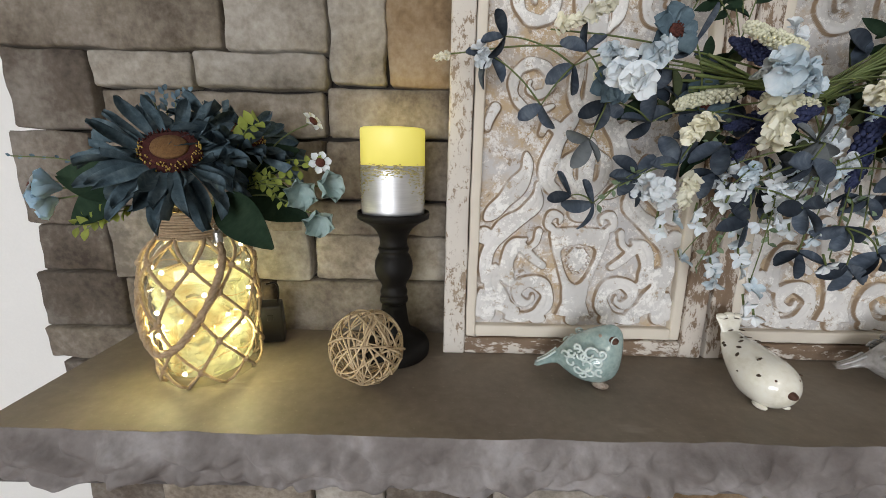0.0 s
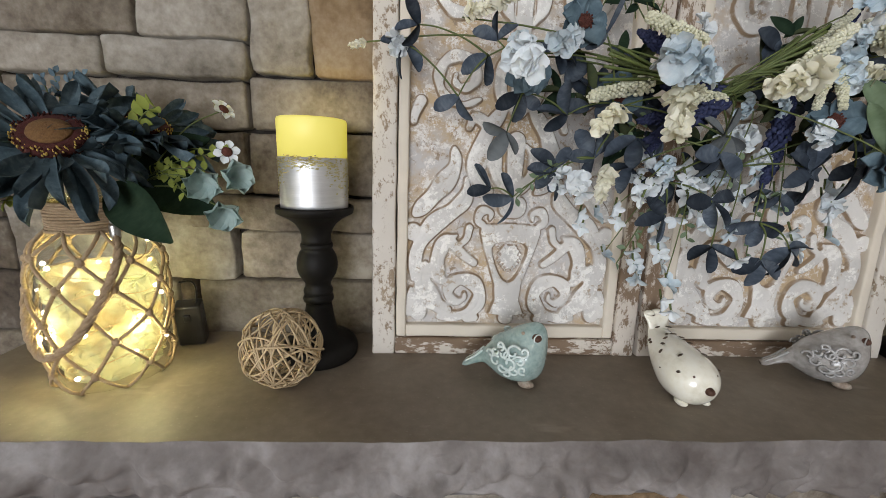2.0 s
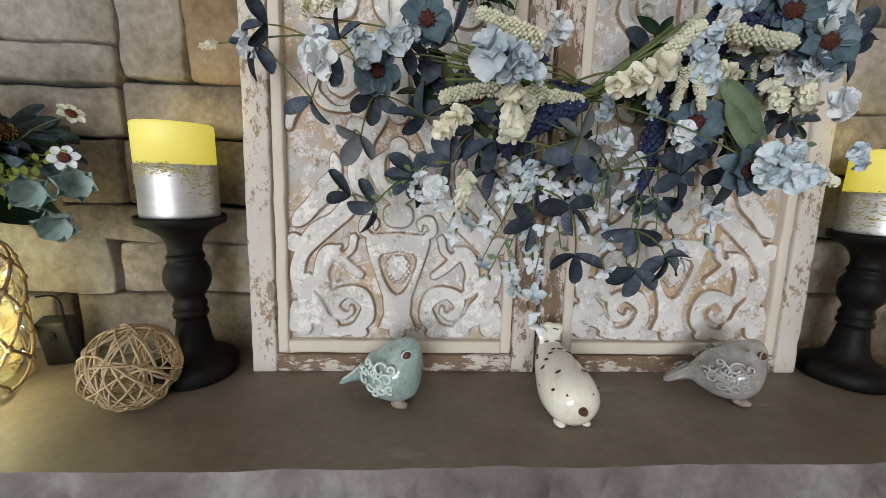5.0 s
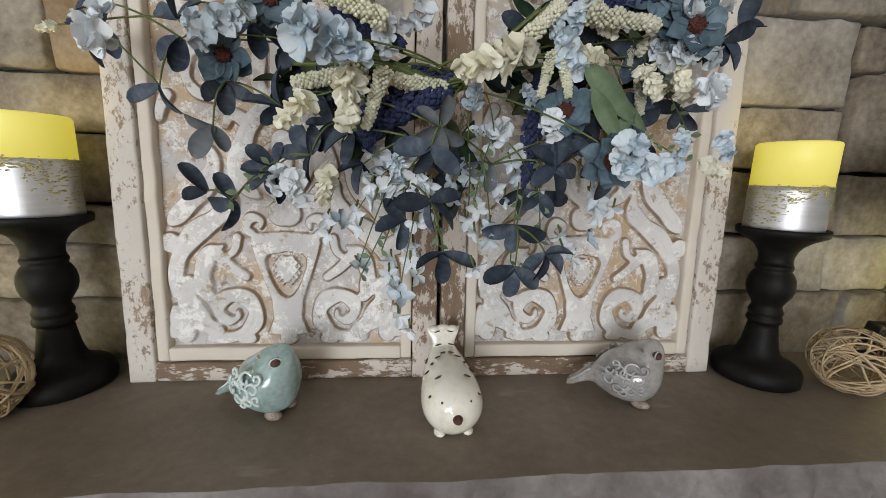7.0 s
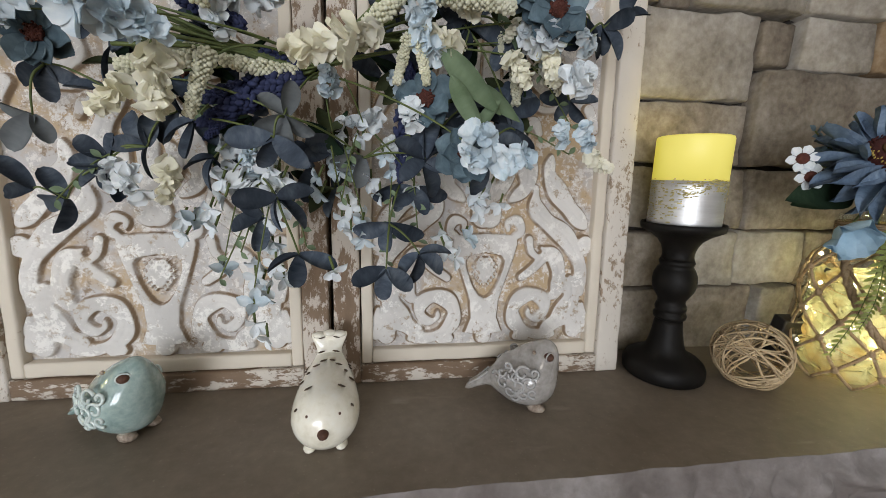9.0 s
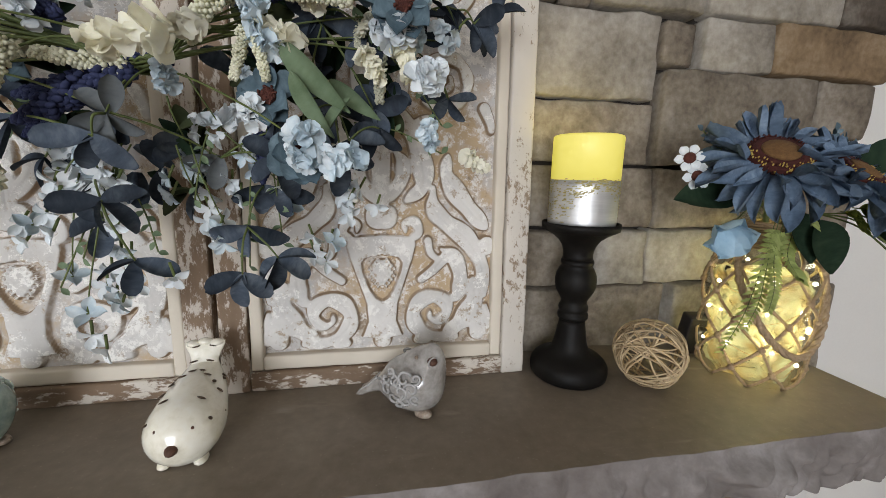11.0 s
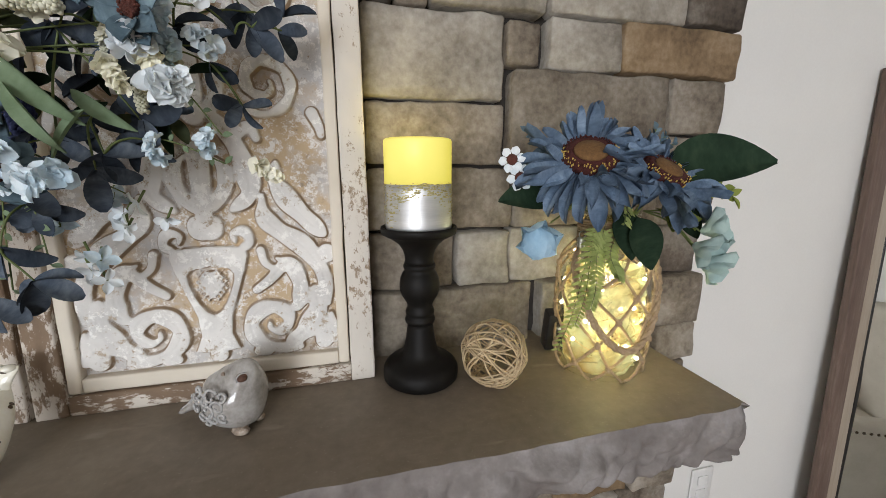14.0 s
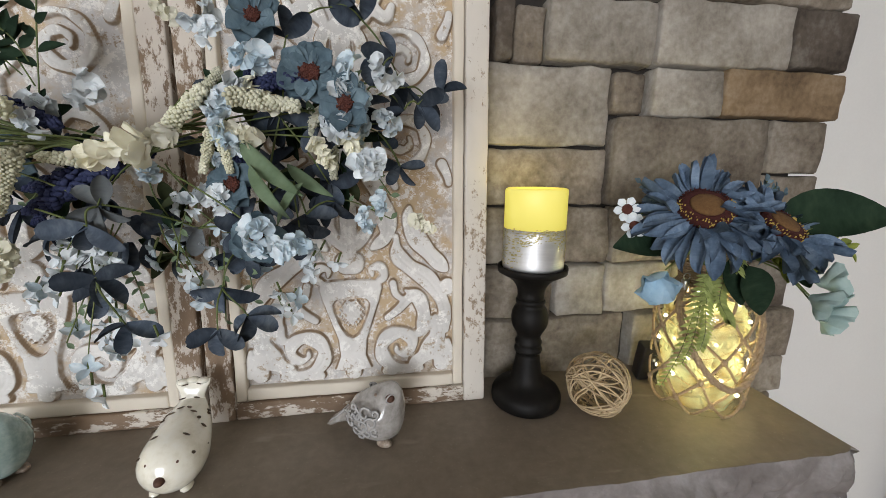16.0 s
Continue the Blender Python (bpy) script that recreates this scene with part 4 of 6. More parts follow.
round_bird(0.2765, 0.4480, -21, -62, AQUA_GLAZE, AQUA_PALE, CRUMB, "aqua glazed ceramic bird with white scroll-patterned wings")
round_bird(0.6800, 0.4505, -25, -61, GREY_GLAZE, GREY_PALE, CRUMB, "grey glazed ceramic bird with carved scroll wings")


def long_bird(x, y, heading):
    """cream bird with its head low and its fanned tail raised"""
    bag = Bag()
    rows = [(-.0400, .0800, .0185, .0030, 1.05), (-.0385, .0755, .0180, .0050, 1.0), (-.0360, .0670, .0140, .0070, .95), (-.0320, .0590, .0130, .0105, .85), (-.0240, .0500, .0180, .0170, .7), (-.012, .0400, .0245, .0240, .45),
            (.004, .0335, .0290, .0278, .2), (.020, .0295, .0315, .0290, .0), (.036, .0280, .0305, .0275, .0), (.047, .0270, .0255, .0235, .0), (.055, .0270, .0165, .0160, .0), (.0585, .0268, .0080, .0080, .0), (.0600, .0268, .0020, .0020, .0)]
    bag.add(loft(smooth_sections(rows), 28), 0)
    bag.add(ball(0.0058, 6, 10, (1.3, .9, .8)), 1, Matrix.Translation((0.0585, 0.0, 0.0285)))
    for s in (-1, 1):
        bag.add(ball(0.0020, 5, 8), 1, Matrix.Translation((0.0505, s * 0.0135, 0.0410)))
        bag.add(ball(0.007, 6, 10, (1.3, .9, .5)), 0, Matrix.Translation((0.040, s * 0.014, 0.0035)))
        bag.add(ball(0.0070, 6, 10, (.8, 1.0, .55)), 0, Matrix.Translation((-0.0395, s * 0.0105, 0.0785)))
        for cx, cy, cz, rot in ((-.0245, .0075, .0655, 20), (-.0360, .0075, .0765, 15), (-.004, .0110, .0610, 25), (-.011, .0045, .0625, -20), (.008, .0240, .0500, 35), (.018, .0290, .036, 10), (-.018, .0200, .052, 30), (.028, .0150, .0552, 40), (-.014, .0215, .0507, 10), (.040, .0245, .0420, -20), (.002, .0180, .0565, -30)):
            n = Vector((-.35, cy * 30 * s, 1)).normalized()
            bag.add(ball(1.0, 5, 8, (.0041, .0021, .0009)), 2, facing((cx, cy * s, cz), n, rot * s))
    bag.add(ball(0.0064, 6, 10, (.8, 1.2, .6)), 0, Matrix.Translation((-0.0400, 0, 0.0800)))
    ob = new("bird_figurine", bag.mesh("bird_figurine", [CREAM_GLAZE, BEAK, CHIP]))
    ob.matrix_world = pose(x, y, ZT, 0, 0, heading)
    return tagged(ob, "cream glazed ceramic bird with chipped brown spots and raised tail", "bird figurine", "ceramic birds")


long_bird(0.4655, 0.4420, -86)


# ---- roped glass jars with string lights ----
JAR = [(0.046, 0.0), (0.0525, 0.003), (0.0552, 0.012), (0.0578, 0.05), (0.0590, 0.09), (0.0590, 0.128), (0.0575, 0.145), (0.0530, 0.158), (0.0450, 0.168), (0.0380, 0.174), (0.0355, 0.179), (0.0355, 0.208), (0.0368, 0.211), (0.0368, 0.215), (0.0352, 0.217)]


def jar_radius(z):
    for (r0, h0), (r1, h1) in zip(JAR, JAR[1:]):
        if h0 <= z <= h1:
            return r0 + (r1 - r0) * (z - h0) / (h1 - h0 + 1e-9)
    return JAR[-1][0]


def on_jar(a, z, out=0.002):
    r = jar_radius(z) + out
    return (r * math.cos(a), r * math.sin(a), z)


def rope(points, radius, twist=0.006):
    """three strands laid round each other"""
    pts = [np.array(p) for p in points]
    bag = Bag()
    run = 0.0
    lanes = [[], [], []]
    up = np.array([0.1, 0.2, 0.97])
    for i, p in enumerate(pts):
        t = pts[min(i + 1, len(pts) - 1)] - pts[max(i - 1, 0)]
        t /= np.linalg.norm(t) + 1e-9
        up = up - t * (up @ t)
        up /= np.linalg.norm(up)
        s = np.cross(t, up)
        if i:
            run += np.linalg.norm(p - pts[i - 1])
        for k in range(3):
            a = run / twist + k * 2.0944
            lanes[k].append(p + radius * 0.5 * (math.cos(a) * up + math.sin(a) * s))
    for lane in lanes:
        bag.add(tube(lane, radius * 0.62, 6))
    return bag.v, bag.f


FILLER = bpy.data.materials.new("frosted_filler")
FILLER.use_nodes = True
_n = FILLER.node_tree
_t = _n.nodes.new("ShaderNodeBsdfTranslucent")
_x = _n.nodes.new("ShaderNodeMixShader")
_c = _n.nodes.new("ShaderNodeTexNoise")
_r = _n.nodes.new("ShaderNodeValToRGB")
_o = _n.nodes.new("ShaderNodeTexCoord")
_n.links.new(_o.outputs["Object"], _c.inputs["Vector"])
_c.inputs["Scale"].default_value, _c.inputs["Detail"].default_value = 20, 6
_r.color_ramp.elements[0].position, _r.color_ramp.elements[1].position = 0.36, 0.54
_r.color_ramp.elements[0].color, _r.color_ramp.elements[1].color = (0.70, 0.50, 0.24, 1), (0.91, 0.91, 0.66, 1)
_n.links.new(_c.outputs["Fac"], _r.inputs[0])
_n.links.new(_r.outputs[0], _t.inputs[0])
_n.links.new(_r.outputs[0], _n.nodes["Principled BSDF"].inputs["Base Color"])
_n.nodes["Principled BSDF"].inputs["Roughness"].default_value = 0.3
_x.inputs[0].default_value = 0.6
_n.links.new(_n.nodes["Principled BSDF"].outputs[0], _x.inputs[1])
_n.links.new(_t.outputs[0], _x.inputs[2])
_b = _n.nodes.new("ShaderNodeBump")
_b.inputs["Strength"].default_value, _b.inputs["Distance"].default_value = 0.8, 0.004
_n.links.new(_c.outputs["Fac"], _b.inputs["Height"])
_n.links.new(_b.outputs[0], _t.inputs["Normal"])
_n.links.new(_b.outputs[0], _n.nodes["Principled BSDF"].inputs["Normal"])
_s = _n.nodes.new("ShaderNodeBsdfTransparent")
_y = _n.nodes.new("ShaderNodeMixShader")
_y.inputs[0].default_value = 0.58
_n.links.new(_x.outputs[0], _y.inputs[1])
_n.links.new(_s.outputs[0], _y.inputs[2])
_n.links.new(_y.outputs[0], _n.nodes["Material Output"].inputs[0])
BULB = glow("led_bulb", (1.0, 0.92, 0.68), 26)
WIRE = mat("copper_wire", [(0.35, 0.20, 0.10), (0.5, 0.32, 0.18)], 80, 0.35, 0.1, metal=0.8)


def rope_jar(x, y, front, seed, fill_top, low, label):
    """front: the direction in degrees in which the handle hangs; low: the watts of the lights near the glass"""
    rr = random.Random(seed)
    j = thing("roped_jar", (x, y, ZT), label, "glass jar", "pair of lit jars")
    prof = JAR + [(0.0332, 0.215), (0.0326, 0.205), (0.0326, 0.190)]
    g = part("glass", mesh_from("glass", *revolve(prof, 64, False), GLASS), j, "clear glass")
    g.visible_shadow = False
    wrap = part("neck_wrap", mesh_from("neck_wrap", *revolve([(0.0360, 0.176), (0.0368, 0.180), (0.0368, 0.204), (0.0362, 0.206)], 32, False), JUTE), j, "jute twine wound round the neck")
    for i in range(11):
        z = 0.176 + i * 0.0029
        n = 40
        part("twine", mesh_from("twine", *tube([((jar_radius(min(z, 0.205)) + 0.0022 + 0.0005 * math.sin(i * 2.1)) * math.cos(2 * math.pi * k / n), (jar_radius(min(z, 0.205)) + 0.0022) * math.sin(2 * math.pi * k / n), z + 0.0006 * math.sin(3 * 2 * math.pi * k / n + i)) for k in range(n)], 0.0017, 6, closed=True), JUTE), wrap)
    # the net: cords that zigzag between knots
    cols = 8
    levels = [0.178, 0.150, 0.120, 0.088, 0.056, 0.024, 0.001]
    bag, knots = Bag(), []
    ang = {}
    for i, z in enumerate(levels):
        for k in range(cols):
            ang[i, k] = 2 * math.pi * (k + 0.5 * (i % 2)) / cols + rr.uniform(-0.11, 0.11) * (0 < i < 6)
    zz = {(i, k): levels[i] + rr.uniform(-0.005, 0.005) * (0 < i < 6) for i in range(7) for k in range(cols)}
    for i in range(6):
        for k in range(cols):
            k2 = [(k, k - 1), (k, k + 1)][i % 2]
            for q in k2:
                qq = q % cols
                a0, a1 = ang[i, k], ang[i + 1, qq]
                while a1 - a0 > math.pi:
                    a1 -= 2 * math.pi
                while a0 - a1 > math.pi:
                    a1 += 2 * math.pi
                z0, z1 = zz[i, k], zz[i + 1, qq]
                pts = [on_jar(a0 + (a1 - a0) * s, z0 + (z1 - z0) * s, 0.0018 + 0.0010 * math.sin(math.pi * s)) for s in (0, .25, .5, .75, 1)]
                bag.add(tube(pts, 0.0019, 6))
            if 0 < i:
                p = on_jar(ang[i, k], zz[i, k], 0.0022)
                bag.add(ball(0.0041, 5, 8, (1, 1, 1.25)), 0, Matrix.Translation(p))
    part("net", bag.mesh("net", JUTE), j, "knotted jute net")
    f = radians(front)
    pts = []
    for s in np.linspace(-1, 1, 45):
        a = f + s * 1.30
        sag = 0.052 + 0.120 * abs(s) ** 1.8
        pts.append(on_jar(a, sag, 0.0035 + 0.005 * (1 - abs(s))))
    part("rope_handle", mesh_from("rope_handle", *rope(pts, 0.0045), JUTE), j, "thick jute rope handle")
    for e in (pts[0], pts[-1]):
        cl = Bag().add(revolve([(0.0046, -0.008), (0.0050, -0.006), (0.0050, 0.006), (0.0046, 0.008)], 16), 0, Matrix.Translation((e[0] * 1.0, e[1] * 1.0, e[2] + 0.004)))
        cl.add(tube([(e[0] * 0.97 + 0.0045 * math.cos(a) * math.sin(f), e[1] * 0.97 - 0.0045 * math.cos(a) * math.cos(f), e[2] + 0.016 + 0.0045 * math.sin(a)) for a in np.linspace(0, 6.283, 15)[:-1]], 0.0009, 6, closed=True))
        part("clasp", cl.mesh("clasp", METAL), j, "small metal clasp")
    # crumpled translucent filling
    bm = bmesh.new()
    bmesh.ops.create_icosphere(bm, subdivisions=5, radius=1.0)
    for v in bm.verts:
        c = v.co.copy()
        q = Vector(noise.noise_vector(c * 2.6 + Vector((seed, 0, 0)))) * 0.16 + Vector(noise.noise_vector(c * 6.5 + Vector((0, seed, 0)))) * 0.09
        fold = abs(noise.noise(c * 3.5 + Vector((seed, 3, 1)))) * 0.25
        c = c * (1.0 - fold * 1.0) + q * 1.1
        wide = 0.078 * max(0.05, math.hypot(c.x, c.y)) ** -0.65
        v.co = Vector((c.x * wide, c.y * wide, 0.006 + fill_top / 2 + c.z * fill_top / 2))
        rad = math.hypot(v.co.x, v.co.y)
        lim = jar_radius(max(0.012, min(0.17, v.co.z))) - 0.0050 - 0.012 * abs(noise.noise(c * 4 + Vector((seed, 0, 0)))) - 0.012 * abs(noise.noise(c * 9))
        if rad > lim:
            v.co.x *= lim / rad
            v.co.y *= lim / rad
        v.co.z = max(0.006, v.co.z)
    part("filling", mesh_bm("filling", bm, FILLER), j, "crumpled translucent paper filling glowing warm yellow")
    wire = [on_jar(i * 0.55 + seed, 0.016 + 0.0034 * i + 0.008 * math.sin(i * 1.7), -0.0062) for i in range(42)]
    st = part("light_string", mesh_from("light_string", *tube(spline(wire, 4), 0.0004, 4), WIRE), j, "fine wire of tiny warm lights")
    bulb_me = mesh_from("bulb", *ball(0.0024, 5, 8), BULB)
    for i in range(1, 42, 2):
        part("bulb", bulb_me, st, m=Matrix.Translation(wire[i]))
    a = radians(front - 25)
    point_lamp("jar_light", (x, y, ZT + fill_top * 0.5), 0.11, WARM, 0.015)
    point_lamp("jar_light", (x + 0.055 * math.cos(a), y + 0.055 * math.sin(a), ZT + 0.062), low, WARM, 0.006)
    b = radians(front + 75)
    point_lamp("jar_light", (x + 0.053 * math.cos(b), y + 0.053 * math.sin(b), ZT + 0.066), low, WARM, 0.006)
    point_lamp("jar_light", (x, y, ZT + 0.150), 0.28, WARM, 0.01)
    return j


rope_jar(-0.207, 0.463, -104, 3, 0.128, 0.44, "clear glass jar in a jute net with glowing string lights")
rope_jar(1.135, 0.470, -98, 11, 0.136, 0.15, "clear glass jar in a jute net with glowing lights")


def battery_box(x, y, z, turn, stick=False):
    b = thing("battery_box", (x, y, z), "small black plastic battery box behind the jar", "battery box", m=pose(x, y, z, 12, 0, turn))
    part("case", mesh_bm("case", box_bm(-0.016, -0.011, 0.0, 0.016, 0.011, 0.062, 0.003), PLASTIC), b)
    part("switch", mesh_bm("switch", box_bm(-0.004, -0.0135, 0.040, 0.004, -0.0112, 0.050, 0.0008), PLASTIC), b)
    part("cord", mesh_from("cord", *tube(spline([(0.01, 0, 0.06), (0.014, -0.004, 0.085), (0.012, -0.010, 0.10), (0.002, -0.02, 0.105)], 6), 0.0013, 6), PLASTIC), b)
    if stick:
        part("switch_rod", mesh_from("switch_rod", *tube([(0.008, -0.004, 0.098), (0.018, -0.004, 0.142)], 0.0042, 10), PLASTIC), b)
    return b


battery_box(-0.160, 0.538, ZT + 0.003, 15)
battery_box(1.100, 0.532, ZT + 0.003, -8, True)

# ---- flowers ----
SUN_PETALS = [mesh_from("petal", *petal(0.053, 0.0140, 0.58, 0.40, c, 10, 4, point=0.60, ripple=0.085), SUN_DARK) for c in (-0.30, -0.05, 0.2, 0.45)]
SUN_PETALS_B = [mesh_from("petal", *petal(0.045, 0.0138, 0.58, 0.40, c, 10, 4, point=0.60, ripple=0.075), SUN_BLUE) for c in (-0.25, 0.0, 0.2, 0.40)]
BIG_LEAF = mesh_from("leaf", *petal(0.082, 0.048, 0.40, 0.18, 0.10, 10, 6, point=0.85, ripple=0.012), LEAF_DARK)


def disc_mesh(r):
    bag = Bag()
    bag.add(revolve([(r * 0.98, -0.004), (r, 0.0), (r * 0.97, 0.004), (r * 0.80, 0.0065), (r * 0.62, 0.006)], 32), 0)
    bag.add(revolve([(r * 0.62, 0.0058), (r * 0.58, 0.0078), (r * 0.3, 0.0092), (0.0005, 0.0095)], 32), 1)
    rr = random.Random(5)
    for i in range(330):
        a, q = rr.uniform(0, 6.283), r * rr.uniform(0.80, 1.04)
        bag.add(ball(0.0008, 4, 5, (1, 1, 1.6)), 2 if rr.random() < 0.5 and math.sin(a) < 0.45 else 0, Matrix.Translation((q * math.cos(a), q * math.sin(a), 0.0048 + rr.uniform(-0.002, 0.002) - (q > r) * 0.003)))
    return bag.mesh("disc", [DISC_RED, DISC_BROWN, DISC_GOLD])


DISC = disc_mesh(0.0245)


def sunflower(parent, at, normal, size, meshes, seed):
    rr = random.Random(seed)
    head = part("sunflower", DISC, parent, "blue cloth sunflower with a maroon and brown disc", m=facing(at, normal, 0, size))
    for ring, (n, lift, r0, sc) in enumerate(((22, -16, 0.018, 1.08), (20, 4, 0.019, 0.97), (17, 24, 0.020, 0.76))):
        for k in range(n):
            a = 360 * (k + 0.5 * ring) / n + rr.uniform(-7, 7)
            s = sc * rr.uniform(0.85, 1.1)
            m = Matrix.Rotation(radians(a), 4, "Z") @ Matrix.Translation((r0, 0, -0.002 - 0.001 * ring)) @ Matrix.Rotation(radians(-lift + rr.uniform(-20, 20)), 4, "Y") @ Matrix.Rotation(radians(rr.uniform(-55, 55)), 4, "X") @ Matrix.Diagonal((s, s, s, 1))
            part("petal", rr.choice(meshes), head, m=m)
    return head


def leaf_on(parent, at, direction, size, me=None, face=(0, -1, 0.35), spin=0.0, label=""):
    return part("leaf", me or BIG_LEAF, parent, label, m=along(at, direction, face, size, spin))


def bell_mesh(material, n=5, length=0.022, width=0.019, open_=0.5):
    bag = Bag()
    for k in range(n):
        m = Matrix.Rotation(2 * math.pi * k / n, 4, "Z") @ Matrix.Rotation(radians(-90 + 62 * open_), 4, "Y")
        bag.add(petal(length, width * 1.25, 0.62, 0.35, -0.12, 7, 6, point=0.42, ripple=0.10), 0, m)
    return bag.mesh("blossom", material)


def daisy_mesh():
    bag = Bag()
    for k in range(6):
        m = Matrix.Rotation(2 * math.pi * k / 6, 4, "Z") @ Matrix.Translation((0.003, 0, 0)) @ Matrix.Rotation(radians(-8), 4, "Y")
        bag.add(petal(0.0095, 0.0085, 0.62, 0.2, 0.05, 4, 4, point=0.55), 0, m)
    bag.add(ball(0.0054, 5, 10, (1, 1, 0.5)), 1, Matrix.Translation((0, 0, 0.001)))
    return bag.mesh("daisy", [WHITE_BLUE, EYE_BROWN])


BELL_SKY, BELL_AQUA = bell_mesh(SKY_PETAL, 6, 0.024, 0.0165, 0.75), bell_mesh(AQUA, 6, 0.024, 0.0165, 0.8)
DAISY = daisy_mesh()
LIME_LEAF = mesh_from("leaf", *petal(0.014, 0.009, 0.5, 0.15, 0.1, 5, 3), LEAF_LIME)
FERN_LEAF = mesh_from("leaflet", *petal(0.012, 0.0036, 0.4, 0.1, 0.1, 4, 2), FERN)
SMALL_GREEN = mesh_from("leaf", *petal(0.016, 0.009, 0.5, 0.15, 0.1, 5, 3), LEAF_GREEN)
TUFT_DARK = mesh_from("leaf", *petal(0.020, 0.009, 0.45, 0.2, 0.15, 5, 3), LEAF_DARK)
TEAL_TUFT = mesh_from("tuft_leaf", *petal(0.010, 0.006, 0.5, 0.15, 0.1, 4, 2), TEAL)


def stalk(parent, a, b, bend=(0, 0, 0.01), r=0.0012, material=None):
    mid = (np.array(a) + np.array(b)) / 2 + np.array(bend)
    return part("stem", mesh_from("stem", *tube(spline([a, mid, b], 6), r, 5), material or STEM), parent)


def sprig(parent, a, b, me, n, size, seed, spread=60):
    """a thin stem with small leaves to both sides"""
    rr = random.Random(seed)
    a, b = np.array(a, float), np.array(b, float)
    stalk(parent, a, b, (0, 0, 0.006), 0.0007)
    d = b - a
    for i in range(n):
        p = a + d * (0.2 + 0.8 * i / (n - 1)) + np.array([0, 0, 0.006 * math.sin(math.pi * (0.2 + 0.8 * i / (n - 1)))])
        v = Vector(d).normalized()
        v = Matrix.Rotation(radians((1 if i % 2 else -1) * spread + rr.uniform(-20, 20)), 3, "Y") @ v
        v = v + Vector((0, rr.uniform(-0.5, 0.2), rr.uniform(-0.2, 0.3)))
        part("leaf", me, parent, m=along(p, v, (rr.uniform(-.4, .4), -1, rr.uniform(0, .8)), size * rr.uniform(0.8, 1.2), rr.uniform(-25, 25)))


def bouquet_left():
    j = Vector((-0.213, 0.463, ZT + 0.195))
    b = thing("sunflower_bouquet", j, "slate-blue cloth sunflower bouquet with dark leaves in the jar", "flower bouquet", "bouquets in the jars")
    o = lambda x, y, z: Vector((x, y, z)) - j
    sunflower(b, o(-0.188, 0.412, 1.570), (0.26, -0.62, 0.74), 1.10, SUN_PETALS, 1)
    sunflower(b, o(-0.150, 0.478, 1.588), (0.45, -0.15, 0.85), 1.05, SUN_PETALS, 2)
    stalk(b, o(-0.216, 0.463, 1.47), o(-0.190, 0.425, 1.565), (0, 0, 0), 0.003)
    stalk(b, o(-0.206, 0.466, 1.47), o(-0.152, 0.480, 1.582), (0, 0, 0), 0.003)
    for p, d, s, f in (((-0.225, 0.43, 1.535), (-0.9, -0.15, 0.12), 1.15, (0.1, -1, 0.5)), ((-0.245, 0.43, 1.535), (-0.80, -0.15, -0.45), 1.0, (0, -1, 0.5)), ((-0.150, 0.422, 1.528), (0.62, -0.12, -0.66), 0.95, (0, -1, 0.2)),
                       ((-0.150, 0.455, 1.535), (0.86, 0.1, -0.42), 1.05, (0.1, -1, 0.5)), ((-0.245, 0.47, 1.54), (-0.6, 0.2, 0.7), 0.7, (0, -1, 0.3)), ((-0.16, 0.47, 1.54), (0.8, 0.2, 0.45), 1.0, (0, -1, 0.5)), ((-0.18, 0.475, 1.545), (0.5, 0.1, 0.8), 0.9, (0, -1, 0.2))):
        leaf_on(b, o(*p), d, s, face=f)
    for p, n in (((-0.318, 0.425, 1.530), (-0.6, -0.6, 0.2)), ((-0.330, 0.430, 1.518), (-0.5, -0.7, -0.3))):
        part("blossom", BELL_SKY, b, "pale blue cloth blossom", m=facing(o(*p), n, 20, 1.05))
        stalk(b, o(-0.24, 0.45, 1.515), o(*p), (0, 0, 0.008), 0.001)
    for p, n in (((-0.075, 0.445, 1.530), (0.4, -0.8, -0.1)), ((-0.058, 0.447, 1.503), (0.4, -0.8, -0.4)), ((-0.052, 0.455, 1.535), (0.7, -0.5, 0.1))):
        part("blossom", BELL_AQUA, b, "pale aqua cloth blossom", m=facing(o(*p), n, 40, 1.05))
        stalk(b, o(-0.16, 0.46, 1.52), o(*p), (0, 0, 0.012), 0.001)
    for p, n in (((-0.053, 0.455, 1.562), (0.5, -0.8, 0.25)), ((-0.070, 0.49, 1.608), (0.7, -0.3, 0.55)), ((-0.355, 0.43, 1.532), (-0.6, -0.5, 0.3))):
        part("daisy", DAISY, b, "small white cloth daisy with a brown eye", m=facing(o(*p), n, 10, 1.05))
        stalk(b, o(-0.14, 0.465, 1.54) if p[0] > -0.2 else o(-0.25, 0.45, 1.52), o(*p), (0, 0, 0.012), 0.0008)
    sprig(b, o(-0.25, 0.44, 1.512), o(-0.31, 0.425, 1.488), LIME_LEAF, 11, 1.0, 3)
    sprig(b, o(-0.25, 0.43, 1.508), o(-0.295, 0.42, 1.488), LIME_LEAF, 9, 0.9, 4)
    sprig(b, o(-0.14, 0.445, 1.575), o(-0.108, 0.435, 1.602), LIME_LEAF, 7, 0.95, 5)
    sprig(b, o(-0.15, 0.46, 1.53), o(-0.055, 0.455, 1.562), LIME_LEAF, 13, 0.75, 6)
    sprig(b, o(-0.15, 0.46, 1.53), o(-0.072, 0.445, 1.543), LIME_LEAF, 11, 0.8, 7)
    sprig(b, o(-0.13, 0.46, 1.54), o(-0.09, 0.44, 1.515), LIME_LEAF, 9, 0.8, 17)
